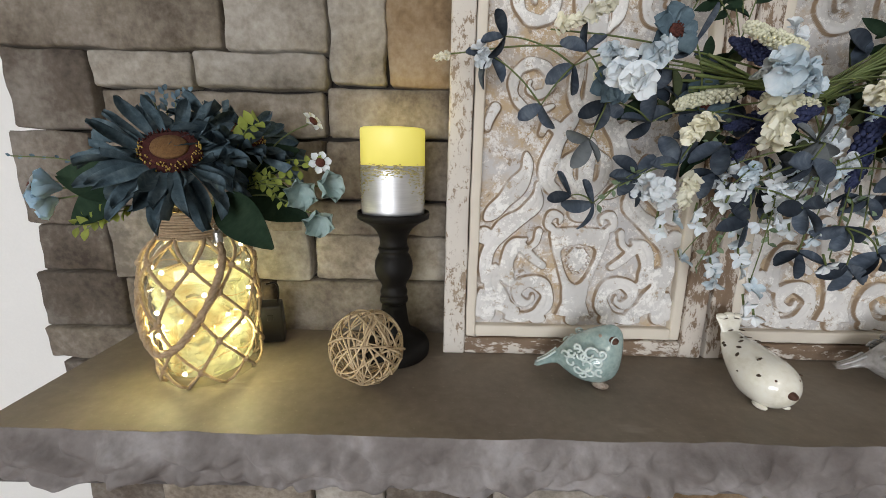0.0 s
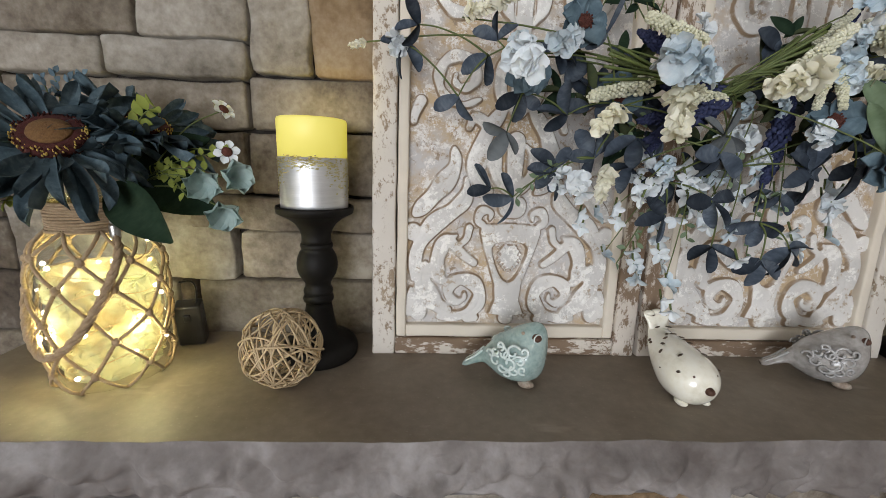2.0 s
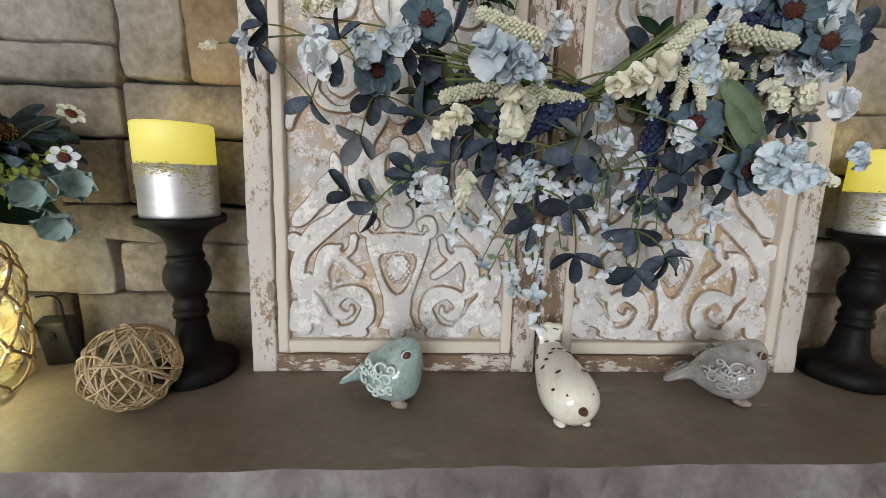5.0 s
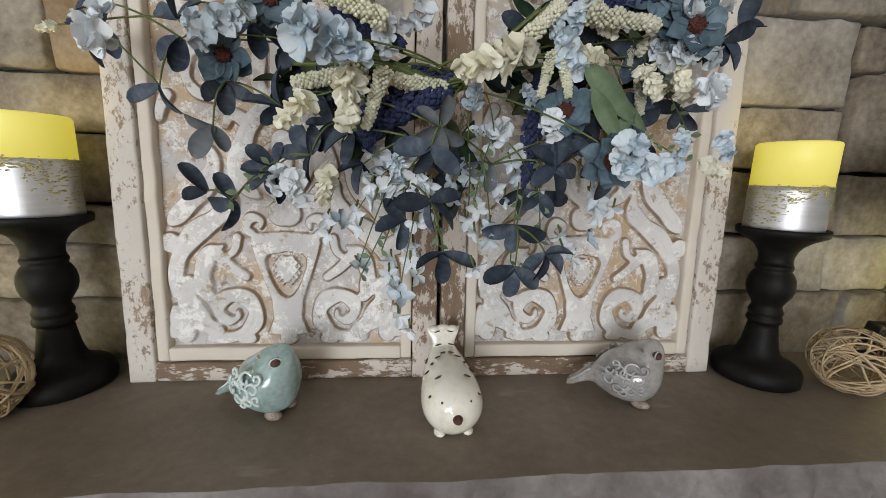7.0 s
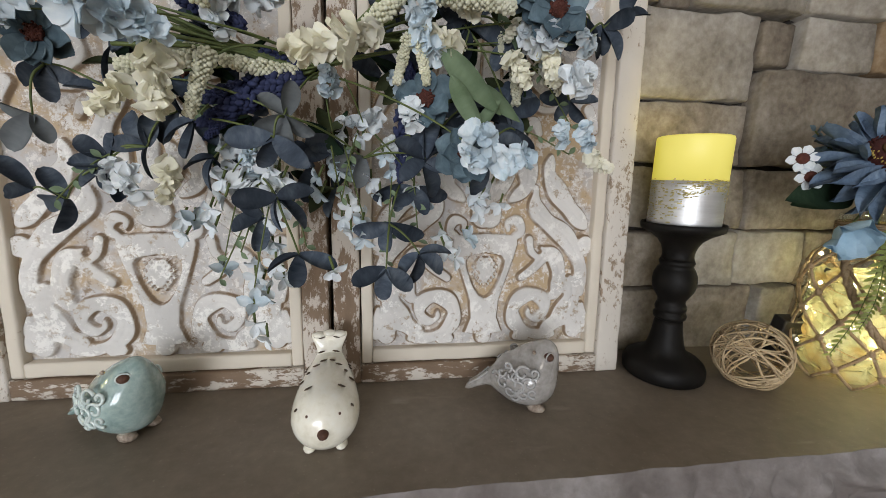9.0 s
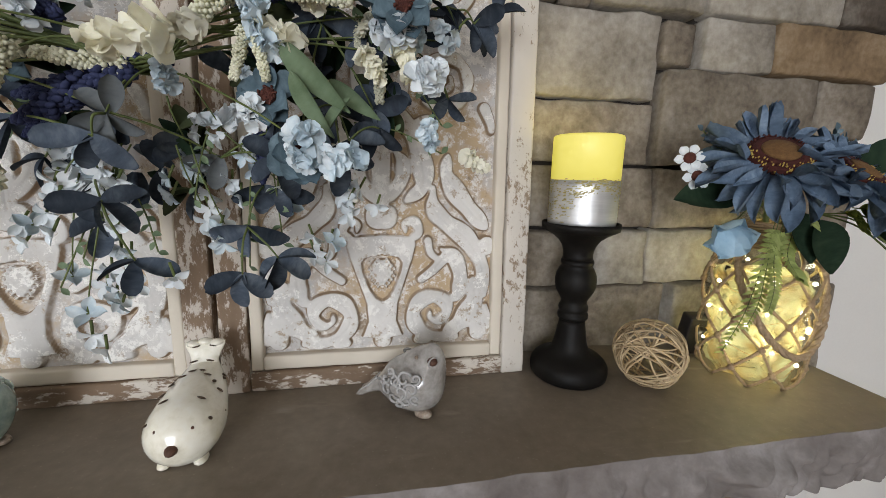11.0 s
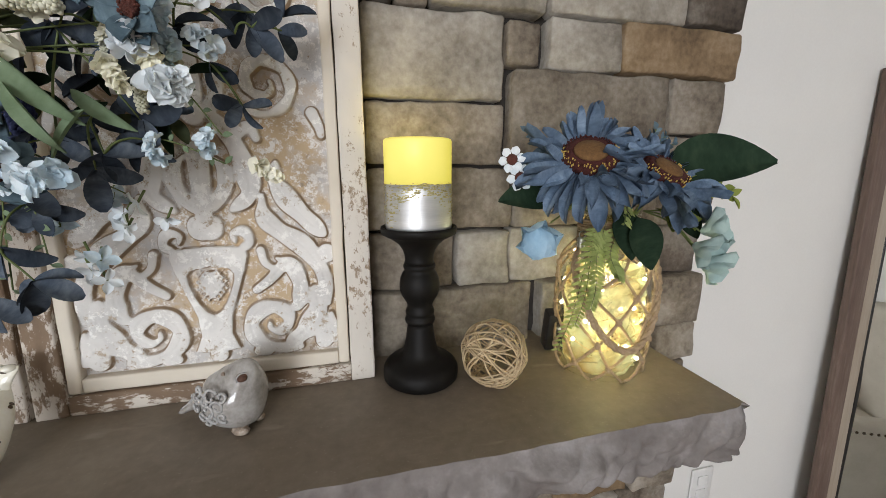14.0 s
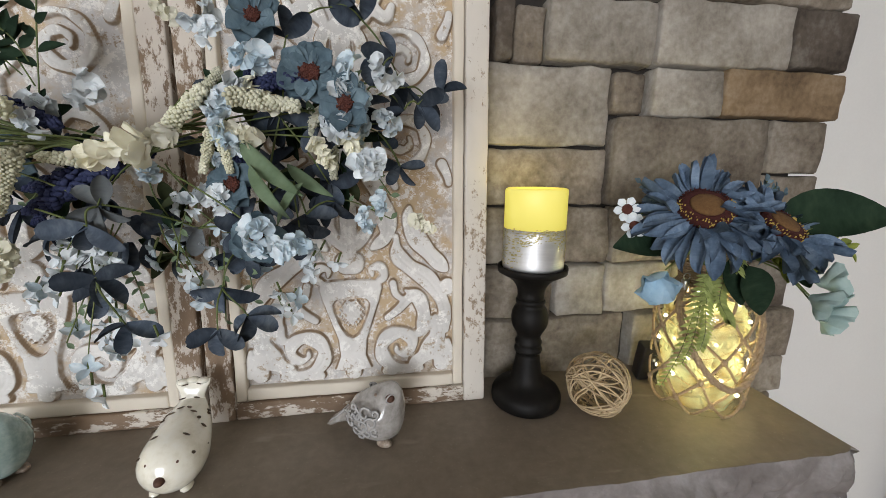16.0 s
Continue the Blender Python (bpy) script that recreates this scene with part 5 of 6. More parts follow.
    for i in range(4):
        sprig(b, o(-0.225, 0.47, 1.56), o(-0.245 + 0.014 * i, 0.475, 1.630 + 0.006 * (i % 2)), TEAL_TUFT, 12, 0.9, 8 + i, 40)
    sprig(b, o(-0.27, 0.44, 1.545), o(-0.37, 0.43, 1.562), TEAL_TUFT, 8, 0.6, 13, 20)


def bouquet_right():
    j = Vector((1.135, 0.470, ZT + 0.195))
    b = thing("sunflower_bouquet", j, "blue cloth sunflower bouquet with dark leaves and daisies in the jar", "flower bouquet", "bouquets in the jars")
    o = lambda x, y, z: Vector((x, y, z)) - j
    sunflower(b, o(1.064, 0.420, 1.583), (-0.25, -0.56, 0.78), 1.20, SUN_PETALS_B, 21)
    sunflower(b, o(1.140, 0.394, 1.566), (0.16, -0.58, 0.78), 1.06, SUN_PETALS_B, 22)
    stalk(b, o(1.13, 0.470, 1.47), o(1.066, 0.428, 1.572), (0, 0, 0), 0.003)
    stalk(b, o(1.138, 0.466, 1.47), o(1.140, 0.402, 1.555), (0, 0, 0), 0.003)
    for p, d, s, f in (((1.165, 0.42, 1.575), (0.70, -0.62, 0.06), 1.25, (-0.4, -0.8, 0.5)), ((1.115, 0.425, 1.522), (0.10, -0.35, -0.92), 0.72, (-0.3, -1, 0.1)), ((1.125, 0.41, 1.515), (0.25, -0.2, -0.85), 0.78, (-0.3, -1, 0.1)),
                       ((1.05, 0.45, 1.545), (-0.85, -0.05, -0.08), 0.95, (0, -1, 0.6)), ((1.165, 0.395, 1.530), (0.45, -0.25, -0.75), 0.55, (-0.3, -1, 0.2)), ((1.09, 0.47, 1.55), (-0.5, 0.2, -0.2), 0.8, (0, -1, 0.4))):
        leaf_on(b, o(*p), d, s, face=f)
    part("blossom", BELL_SKY, b, "sky-blue cloth blossom", m=facing(o(1.004, 0.416, 1.506), (-0.35, -0.8, -0.35), 20, 1.45))
    stalk(b, o(1.10, 0.455, 1.515), o(1.02, 0.418, 1.512), (0, 0, 0.012), 0.001)
    for p, n in (((1.156, 0.362, 1.492), (0.3, -0.8, -0.3)), ((1.168, 0.360, 1.477), (0.5, -0.6, -0.4)), ((1.168, 0.366, 1.504), (0.5, -0.6, 0.3))):
        part("blossom", BELL_AQUA, b, "pale aqua cloth blossom", m=facing(o(*p), n, 40, 1.25))
        stalk(b, o(1.15, 0.43, 1.52), o(*p), (0, 0, 0.01), 0.001)
    for p, n in (((0.990, 0.458, 1.580), (-0.5, -0.85, 0.15)), ((0.998, 0.452, 1.560), (-0.4, -0.9, 0.1))):
        part("daisy", DAISY, b, "small white cloth daisy with a brown eye", m=facing(o(*p), n, 10, 1.25))
        stalk(b, o(1.09, 0.46, 1.53), o(*p), (0, 0, 0.01), 0.0008)
    for i, (p, q) in enumerate((((1.10, 0.45, 1.525), (1.035, 0.43, 1.545)), ((1.10, 0.45, 1.52), (1.045, 0.43, 1.528)), ((1.12, 0.42, 1.53), (1.10, 0.40, 1.51)), ((1.15, 0.41, 1.525), (1.145, 0.385, 1.508)), ((1.15, 0.40, 1.53), (1.165, 0.38, 1.512)), ((1.16, 0.40, 1.55), (1.215, 0.375, 1.540)))):
        sprig(b, o(*p), o(*q), LIME_LEAF if i > 2 else FERN_LEAF, 12, 0.95, 30 + i, 50)
    for i in range(3):
        sprig(b, o(1.06, 0.47, 1.56), o(1.012 + 0.012 * i, 0.468, 1.612 - 0.008 * i), TEAL_TUFT, 11, 0.9, 40 + i, 40)
    for i in range(3):
        sprig(b, o(1.15, 0.45, 1.57), o(1.165 + 0.014 * i, 0.44, 1.615 - 0.008 * i), TEAL_TUFT, 11, 0.9, 50 + i, 40)
    # fern fronds that hang down over the jar
    for i, (x0, x1, y1, z1) in enumerate(((1.075, 1.058, 0.415, 1.39), (1.082, 1.068, 0.402, 1.415), (1.070, 1.045, 0.428, 1.355), (1.10, 1.095, 0.395, 1.45))):
        pts = spline([o(x0 + 0.02, 0.43, 1.515), o(x0, 0.418, 1.475), o((x0 + x1) / 2, (0.41 + y1) / 2, (1.46 + z1) / 2), o(x1, y1, z1)], 8)
        part("stem", mesh_from("stem", *tube(pts, 0.0005, 4), STEM), b)
        for k in range(3, len(pts)):
            for s in (-1, 1):
                d = Vector(pts[k] - pts[k - 1]).normalized()
                v = Matrix.Rotation(radians(62 * s), 3, "Y") @ d
                part("leaf", FERN_LEAF, b, m=along(pts[k], v, (-0.4, -1, 0.2), 1.25 * (1 - 0.6 * k / len(pts)) + 0.2))


bouquet_left()
bouquet_right()

# ---- the floral swag in front of the panels ----
HUB = Vector((0.458, 0.436, 1.640))
swag = thing("floral_swag", HUB, "cloth flower swag of slate leaves, cream spikes and pale blue blossoms", "flower swag")
SLATE_LEAVES = [mesh_from("leaf", *petal(0.031, 0.0168, 0.60, 0.24, c, 8, 6, point=0.44), LEAF_SLATE) for c in (-0.10, 0.10, 0.28, 0.45)]
GREY_LEAVES = [mesh_from("leaf", *petal(0.031, 0.0175, 0.60, 0.22, c, 8, 6, point=0.42), LEAF_GREY) for c in (0.05, 0.2)]
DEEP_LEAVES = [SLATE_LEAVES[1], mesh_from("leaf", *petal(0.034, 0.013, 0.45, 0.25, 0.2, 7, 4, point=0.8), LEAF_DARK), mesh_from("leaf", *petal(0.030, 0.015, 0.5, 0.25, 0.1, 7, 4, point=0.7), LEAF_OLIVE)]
LONG_LEAF = mesh_from("leaf", *petal(0.056, 0.0150, 0.42, 0.34, 0.18, 10, 4, point=0.85), LEAF_GREEN)


def stock_mesh(length, seed):
    """a blunt spike of rounded overlapping petals"""
    rr = random.Random(seed)
    bag = Bag()
    for i in range(30):
        t = i / 30
        a = i * 2.4
        m = Matrix.Translation((length * t * 0.80, 0, 0)) @ Matrix.Rotation(a, 4, "X") @ Matrix.Translation((0, 0, 0.0026)) @ Matrix.Rotation(radians(-34 + 22 * t + rr.uniform(-18, 18)), 4, "Y") @ Matrix.Rotation(rr.uniform(-0.5, 0.5), 4, "X")
        s = (0.0135 - 0.0040 * t) * rr.uniform(0.8, 1.2)
        bag.add(petal(s, s * 1.2, 0.66, 0.10, rr.uniform(-0.35, 0.25), 6, 5, point=0.40, ripple=0.11), 0, m)
    bag.add(tube([(0, 0, 0), (length * 0.8, 0, 0)], 0.0012, 5, 0.5), 0)
    return bag.mesh("spike", CREAM)


def grain_mesh(length, seed):
    """a tapering spike of small knobbly florets"""
    rr = random.Random(seed)
    bag = Bag()
    for i in range(190):
        t = i / 190
        a = i * 2.4
        q = 0.0072 * (1 - 0.5 * t) * rr.uniform(0.55, 1.0)
        bag.add(ball(0.0017 * rr.uniform(0.7, 1.25), 4, 6), 0, Matrix.Translation((length * t, q * math.cos(a), q * math.sin(a))))
    bag.add(tube([(0, 0, 0), (length, 0, 0)], 0.0030, 6, 0.5), 0)
    return bag.mesh("spike", CREAM_GREEN)


def lavender_mesh(length, r, n, seed):
    rr = random.Random(seed)
    bag = Bag()
    for i in range(n):
        t = i / n
        a = i * 2.4
        q = r * math.sin(math.pi * (0.15 + 0.8 * t)) * rr.uniform(0.5, 1.0)
        bag.add(ball(0.0024, 4, 5, (1.7, 1, 1)), 0, Matrix.Translation((length * t, q * math.cos(a), q * math.sin(a))) @ Matrix.Rotation(rr.uniform(-0.8, 0.8), 4, "Z"))
    return bag.mesh("lavender", NAVY)


def cluster_mesh(n, radius, seed, material, petal_size=0.0085):
    """a loose head of four-petalled florets"""
    rr = random.Random(seed)
    bag = Bag()
    for i in range(n):
        d = Vector((rr.gauss(0, 1), rr.gauss(0, 1), abs(rr.gauss(0.5, 0.7)))).normalized()
        p = Vector((d.x * radius, d.y * radius, d.z * radius * 0.6)) * rr.uniform(0.6, 1)
        m = facing(p, d + Vector((0, 0, 0.4)), rr.uniform(0, 90), rr.uniform(0.8, 1.2))
        for k in range(4):
            bag.add(petal(petal_size, petal_size * 1.12, 0.62, 0.22, rr.uniform(-0.05, 0.25), 5, 4, point=0.45, ripple=0.07), 0, m @ Matrix.Rotation(k * 1.571 + rr.uniform(-.25, .25), 4, "Z") @ Matrix.Rotation(radians(rr.uniform(-62, 4)), 4, "Y") @ Matrix.Rotation(rr.uniform(-.5, .5), 4, "X"))
    return bag.mesh("blossom", material)


def eye_mesh():
    bag = Bag()
    rr = random.Random(2)
    bag.add(ball(0.0065, 5, 12, (1, 1, 0.55)))
    for i in range(60):
        a, q = rr.uniform(0, 6.28), rr.uniform(0.001, 0.0072)
        bag.add(ball(0.0011, 3, 5), 0, Matrix.Translation((q * math.cos(a), q * math.sin(a), 0.0035 - q * 0.25)))
    return bag.mesh("eye", EYE_BROWN)


ANEMONE_EYE = eye_mesh()
ANEMONE_PETALS = [mesh_from("petal", *petal(0.0215, 0.019, 0.62, 0.25, c, 6, 4, point=0.5, ripple=0.05), TEAL) for c in (0.02, 0.12, 0.25)]
STOCK_SPIKES = [stock_mesh(0.050, s) for s in (1, 2, 5)]
GRAIN_SPIKES = [grain_mesh(0.050, s) for s in (3, 4)]
LAVENDERS = [lavender_mesh(0.075, 0.009, 170, s) for s in (1, 2)]
HEADS = [cluster_mesh(7, 0.0150, s, PALE_BLUE, 0.0120) for s in (1, 2)] + [cluster_mesh(5, 0.0150, s, WHITE_BLUE, 0.0145) for s in (4, 5, 6)]


def drop_mesh(seed, material, n):
    """a short hanging string of open four-petalled blossoms"""
    rr = random.Random(seed)
    bag = Bag()
    for i in range(n):
        at = Vector((rr.uniform(-0.005, 0.005), rr.uniform(-0.004, 0.004), -0.013 * i))
        m = facing(at, (rr.uniform(-.9, .9), -0.8, rr.uniform(-.9, .3)), rr.uniform(0, 90), rr.uniform(0.8, 1.15))
        for k in range(4):
            bag.add(petal(0.0125, 0.0082, 0.60, 0.25, rr.uniform(0.0, 0.35), 6, 4, point=0.6, ripple=0.06), 0, m @ Matrix.Rotation(k * 1.571 + rr.uniform(-.3, .3), 4, "Z") @ Matrix.Rotation(radians(rr.uniform(-58, -8)), 4, "Y") @ Matrix.Rotation(rr.uniform(-.5, .5), 4, "X"))
        bag.add(tube([at, at + Vector((0.001, 0.003, 0.012))], 0.0012, 5), 1)
    return bag.mesh("blossom", [material, STEM])


DROPS = [drop_mesh(1, WHITE_BLUE, 2), drop_mesh(2, WHITE_BLUE, 3), drop_mesh(3, PALE_BLUE, 2), drop_mesh(4, WHITE_BLUE, 1), drop_mesh(5, PALE_BLUE, 1)]
frng = random.Random(77)


def swag_stem(to, r=0.0011, start=None, sag=None):
    a = Vector(start) - HUB if start else Vector((frng.uniform(-0.02, 0.02), frng.uniform(-0.008, 0.012), frng.uniform(-0.008, 0.010)))
    b = Vector(to) - HUB
    d = b - a
    mid1 = a + d * 0.35 + Vector((0, -0.006, 0.018 if sag is None else sag))
    mid2 = a + d * 0.72 + Vector((0, -0.004, 0.014 if sag is None else sag))
    part("stem", mesh_from("stem", *tube(spline([a, mid1, mid2, b], 5), r, 5, 0.7), STEM), swag)


def towards(angle, depth=None):
    return Vector((math.cos(radians(angle)), frng.uniform(-0.35, 0.1) if depth is None else depth, math.sin(radians(angle))))


ROOTS, BORNE = [], {}


def leaf_sprig(x, y, z, angle, n, grey=False):
    at = Vector((x, y, z)) - HUB
    root = at - towards(angle, 0) * 0.003
    near = [i for i, q in enumerate(ROOTS) if BORNE.get(i, 0) < 2 and q.length < root.length - 0.015 and (q - root).length < 0.12]
    if near:
        i = min(near, key=lambda k: (ROOTS[k] - root).length)
        BORNE[i] = BORNE.get(i, 0) + 1
        swag_stem(root + HUB, 0.0011, start=ROOTS[i] + HUB, sag=0.004)
    elif root.length < 0.09:
        swag_stem(root + HUB, 0.0010, sag=0.004)
    ROOTS.append(root)
    n = max(n, 2) + (0.28 < x < 0.64 and not grey)
    for k in range(n):
        da = (k - (n - 1) / 2) * frng.uniform(48, 74)
        me = frng.choice(GREY_LEAVES if grey else SLATE_LEAVES)
        part("leaf", me, swag, m=along(root, towards(angle + da), (frng.uniform(-.7, .7), -1, frng.uniform(-.2, .7)), frng.uniform(0.78, 1.08), frng.uniform(-55, 55)))


LEAVES_A = [(0.131, 0.475, 1.679, -120, 3, 0), (0.144, 0.465, 1.697, -170, 3, 0), (0.217, 0.45, 1.665, -125, 2, 0), (0.224, 0.435, 1.681, 100, 3, 0), (0.189, 0.46, 1.626, -110, 2, 0), (0.24, 0.445, 1.59, -120, 3, 1), (0.255, 0.446, 1.629, -95, 3, 0), (0.226, 0.45, 1.534, 160, 2, 0),
            (0.251, 0.448, 1.524, -165, 3, 0), (0.292, 0.44, 1.56, 165, 3, 0), (0.292, 0.44, 1.552, -140, 2, 0), (0.329, 0.43, 1.571, 150, 3, 0), (0.349, 0.44, 1.622, -100, 1, 0), (0.301, 0.445, 1.613, 170, 2, 0), (0.371, 0.425, 1.588, -95, 2, 0), (0.447, 0.4, 1.591, -90, 3, 1)]
LEAVES_B = [(0.447, 0.405, 1.598, 110, 1, 1), (0.439, 0.395, 1.575, -110, 2, 0), (0.441, 0.394, 1.529, -70, 3, 0), (0.453, 0.4, 1.482, -95, 2, 0), (0.415, 0.43, 1.512, -170, 2, 0), (0.412, 0.44, 1.547, -170, 2, 0), (0.527, 0.43, 1.504, -100, 2, 0), (0.524, 0.416, 1.465, -100, 2, 0),
            (0.556, 0.416, 1.479, -60, 3, 0), (0.554, 0.44, 1.537, -70, 2, 0), (0.56, 0.42, 1.563, 30, 3, 0), (0.557, 0.42, 1.568, 150, 2, 0), (0.537, 0.45, 1.539, -100, 2, 0), (0.639, 0.44, 1.609, -60, 2, 0), (0.602, 0.44, 1.611, -100, 2, 0), (0.733, 0.45, 1.692, -40, 3, 0)]
LEAVES_C = [(0.713, 0.45, 1.689, 160, 2, 0), (0.758, 0.46, 1.711, 60, 2, 0), (0.646, 0.42, 1.684, -60, 2, 0), (0.591, 0.43, 1.677, -120, 3, 0), (0.686, 0.43, 1.709, 80, 2, 0), (0.349, 0.44, 1.599, -170, 2, 0), (0.284, 0.44, 1.677, -80, 2, 0), (0.6, 0.43, 1.69, 100, 2, 0),
            (0.376, 0.44, 1.56, -120, 1, 0), (0.578, 0.44, 1.594, -40, 2, 0), (0.502, 0.45, 1.564, -130, 1, 1), (0.327, 0.43, 1.689, 150, 2, 0), (0.631, 0.43, 1.667, -120, 2, 0), (0.749, 0.505, 1.708, -20, 2, 0), (0.714, 0.49, 1.723, -90, 2, 0), (0.708, 0.47, 1.63, -150, 2, 0)]
LEAVES_D = [(0.715, 0.47, 1.628, -30, 2, 0), (0.641, 0.43, 1.592, -120, 3, 0), (0.675, 0.44, 1.687, 0, 2, 0), (0.618, 0.42, 1.58, -60, 2, 0), (0.689, 0.47, 1.664, -60, 2, 0), (0.609, 0.42, 1.567, -90, 2, 0), (0.703, 0.47, 1.745, 170, 3, 0), (0.721, 0.48, 1.713, -90, 2, 0),
            (0.649, 0.45, 1.782, 20, 3, 0), (0.675, 0.46, 1.778, 100, 2, 0), (0.607, 0.43, 1.749, 90, 2, 0)]
ANEMONES_A = [(0.259, 0.442, 1.652), (0.305, 0.43, 1.695), (0.557, 0.41, 1.613), (0.585, 0.375, 1.569), (0.633, 0.41, 1.711), (0.584, 0.42, 1.758), (0.628, 0.41, 1.711), (0.661, 0.4, 1.684),
              (0.357, 0.45, 1.634)]
STOCKS_A = [(0.327, 0.4, 1.603, -135, 80), (0.375, 0.367, 1.607, -92, 108), (0.345, 0.427, 1.542, -100, 85), (0.479, 0.375, 1.64, 195, 110), (0.504, 0.385, 1.651, 200, 80), (0.734, 0.44, 1.568, -30, 70), (0.247, 0.45, 1.661, -110, 50), (0.67, 0.44, 1.651, -80, 60),
            (0.632, 0.42, 1.674, -120, 50), (0.585, 0.41, 1.69, -40, 85), (0.665, 0.41, 1.645, -70, 80), (0.502, 0.44, 1.765, 140, 60), (0.637, 0.41, 1.641, -60, 70), (0.675, 0.42, 1.637, -60, 60), (0.569, 0.4, 1.658, 160, 80), (0.205, 0.43, 1.702, 10, 60),
            (0.23, 0.42, 1.711, 20, 70)]
GRAINS_A = [(0.394, 0.385, 1.612, -108, 95), (0.351, 0.43, 1.637, 195, 130), (0.374, 0.39, 1.681, 162, 115), (0.538, 0.405, 1.641, -105, 75), (0.554, 0.402, 1.643, -80, 80), (0.594, 0.39, 1.683, -8, 115), (0.523, 0.4, 1.673, 45, 120), (0.643, 0.436, 1.641, -90, 95),
            (0.425, 0.42, 1.633, 172, 110), (0.625, 0.43, 1.669, -90, 60), (0.542, 0.41, 1.696, 50, 80)]
BLUES_A = [(0.361, 0.346, 1.646, 1.45), (0.381, 0.355, 1.636, 1), (0.239, 0.33, 1.632, 1.1), (0.226, 0.345, 1.642, 0.8), (0.123, 0.47, 1.679, 0.8), (0.248, 0.42, 1.668, 1.1), (0.279, 0.4, 1.672, 1.1), (0.397, 0.439, 1.551, 1.5),
           (0.387, 0.44, 1.566, 1), (0.32, 0.426, 1.542, 1), (0.554, 0.4, 1.682, 1), (0.559, 0.4, 1.659, 1.2), (0.518, 0.456, 1.598, 1.1), (0.492, 0.45, 1.591, 0.9), (0.534, 0.447, 1.577, 0.8), (0.591, 0.349, 1.572, 1.1),
           (0.612, 0.35, 1.566, 1.15), (0.672, 0.39, 1.627, 1.2), (0.684, 0.39, 1.634, 0.8), (0.658, 0.4, 1.665, 1), (0.696, 0.42, 1.672, 0.9), (0.678, 0.36, 1.585, 0.7), (0.653, 0.4, 1.694, 1), (0.699, 0.42, 1.716, 1)]
BLUES_B = [(0.401, 0.41, 1.666, 0.8), (0.477, 0.42, 1.627, 0.8), (0.534, 0.44, 1.63, 0.7), (0.559, 0.4, 1.698, 1), (0.302, 0.43, 1.544, 0.8), (0.547, 0.4, 1.601, 0.8), (0.673, 0.41, 1.686, 0.9), (0.414, 0.43, 1.561, 0.9),
           (0.347, 0.36, 1.656, 0.9), (0.53, 0.44, 1.767, 1), (0.542, 0.43, 1.748, 0.8), (0.579, 0.41, 1.721, 1.2), (0.667, 0.4, 1.71, 1.2), (0.393, 0.43, 1.683, 1), (0.428, 0.44, 1.698, 1), (0.647, 0.42, 1.673, 0.9),
           (0.668, 0.42, 1.667, 1), (0.689, 0.43, 1.593, 0.8)]
DROPLETS_A = [(0.372, 0.442, 1.512), (0.43, 0.42, 1.543), (0.417, 0.44, 1.496), (0.431, 0.43, 1.504), (0.413, 0.4, 1.438), (0.417, 0.402, 1.42), (0.401, 0.45, 1.461), (0.409, 0.45, 1.443),
              (0.552, 0.45, 1.536), (0.556, 0.45, 1.516), (0.513, 0.45, 1.541), (0.487, 0.45, 1.529), (0.504, 0.44, 1.5), (0.483, 0.4, 1.469), (0.598, 0.42, 1.49), (0.609, 0.44, 1.532),
              (0.619, 0.44, 1.539), (0.466, 0.44, 1.543), (0.441, 0.42, 1.541), (0.35, 0.45, 1.502), (0.484, 0.46, 1.504), (0.577, 0.44, 1.49), (0.526, 0.45, 1.564), (0.641, 0.46, 1.519),
              (0.37, 0.455, 1.454), (0.387, 0.43, 1.539), (0.424, 0.42, 1.561), (0.495, 0.455, 1.564), (0.507, 0.45, 1.581), (0.605, 0.44, 1.541), (0.34, 0.46, 1.501), (0.423, 0.44, 1.476)]
DROPLETS_B = [(0.479, 0.45, 1.563)]
NAVIES_A = [(0.418, 0.42, 1.609, 208, 150), (0.437, 0.44, 1.643, 178, 130), (0.544, 0.45, 1.596, -95, 150), (0.54, 0.45, 1.571, -95, 90), (0.612, 0.41, 1.705, 8, 110), (0.386, 0.42, 1.675, 158, 110), (0.395, 0.42, 1.591, 225, 70), (0.55, 0.45, 1.626, -80, 90),
            (0.571, 0.43, 1.71, 60, 80), (0.408, 0.43, 1.617, 195, 120)]
PALE_LEAVES_A = [(0.568, 0.4, 1.652, -48, 1.25), (0.576, 0.395, 1.63, -62, 1), (0.619, 0.4, 1.614, -130, 0.8), (0.64, 0.42, 1.689, 40, 0.8), (0.602, 0.42, 1.631, -40, 0.9), (0.622, 0.43, 1.691, -60, 0.7)]

for row in sorted(LEAVES_A + LEAVES_B + LEAVES_C + LEAVES_D, key=lambda r: (Vector(r[:3]) - HUB).length):
    leaf_sprig(*row)

for x, y, z in ANEMONES_A:
    f = part("anemone", ANEMONE_EYE, swag, "dusty teal-blue cloth anemone with a brown eye", m=facing(Vector((x, y - 0.006, z)) - HUB, (frng.uniform(-.30, .30), -1, frng.uniform(.0, .35)), frng.uniform(0, 60), frng.uniform(0.95, 1.1)))
    for k in range(11):
        ring = k // 6
        s = frng.uniform(0.85, 1.1)
        part("petal", frng.choice(ANEMONE_PETALS), f, m=Matrix.Rotation(2 * math.pi * (k % 6 + 0.5 * ring) / 6 + frng.uniform(-.15, .15), 4, "Z") @ Matrix.Translation((0.003, 0, -0.003 - 0.001 * ring)) @ Matrix.Rotation(radians(-20 + 14 * ring + frng.uniform(-12, 12)), 4, "Y") @ Matrix.Diagonal((s, s, s, 1)))


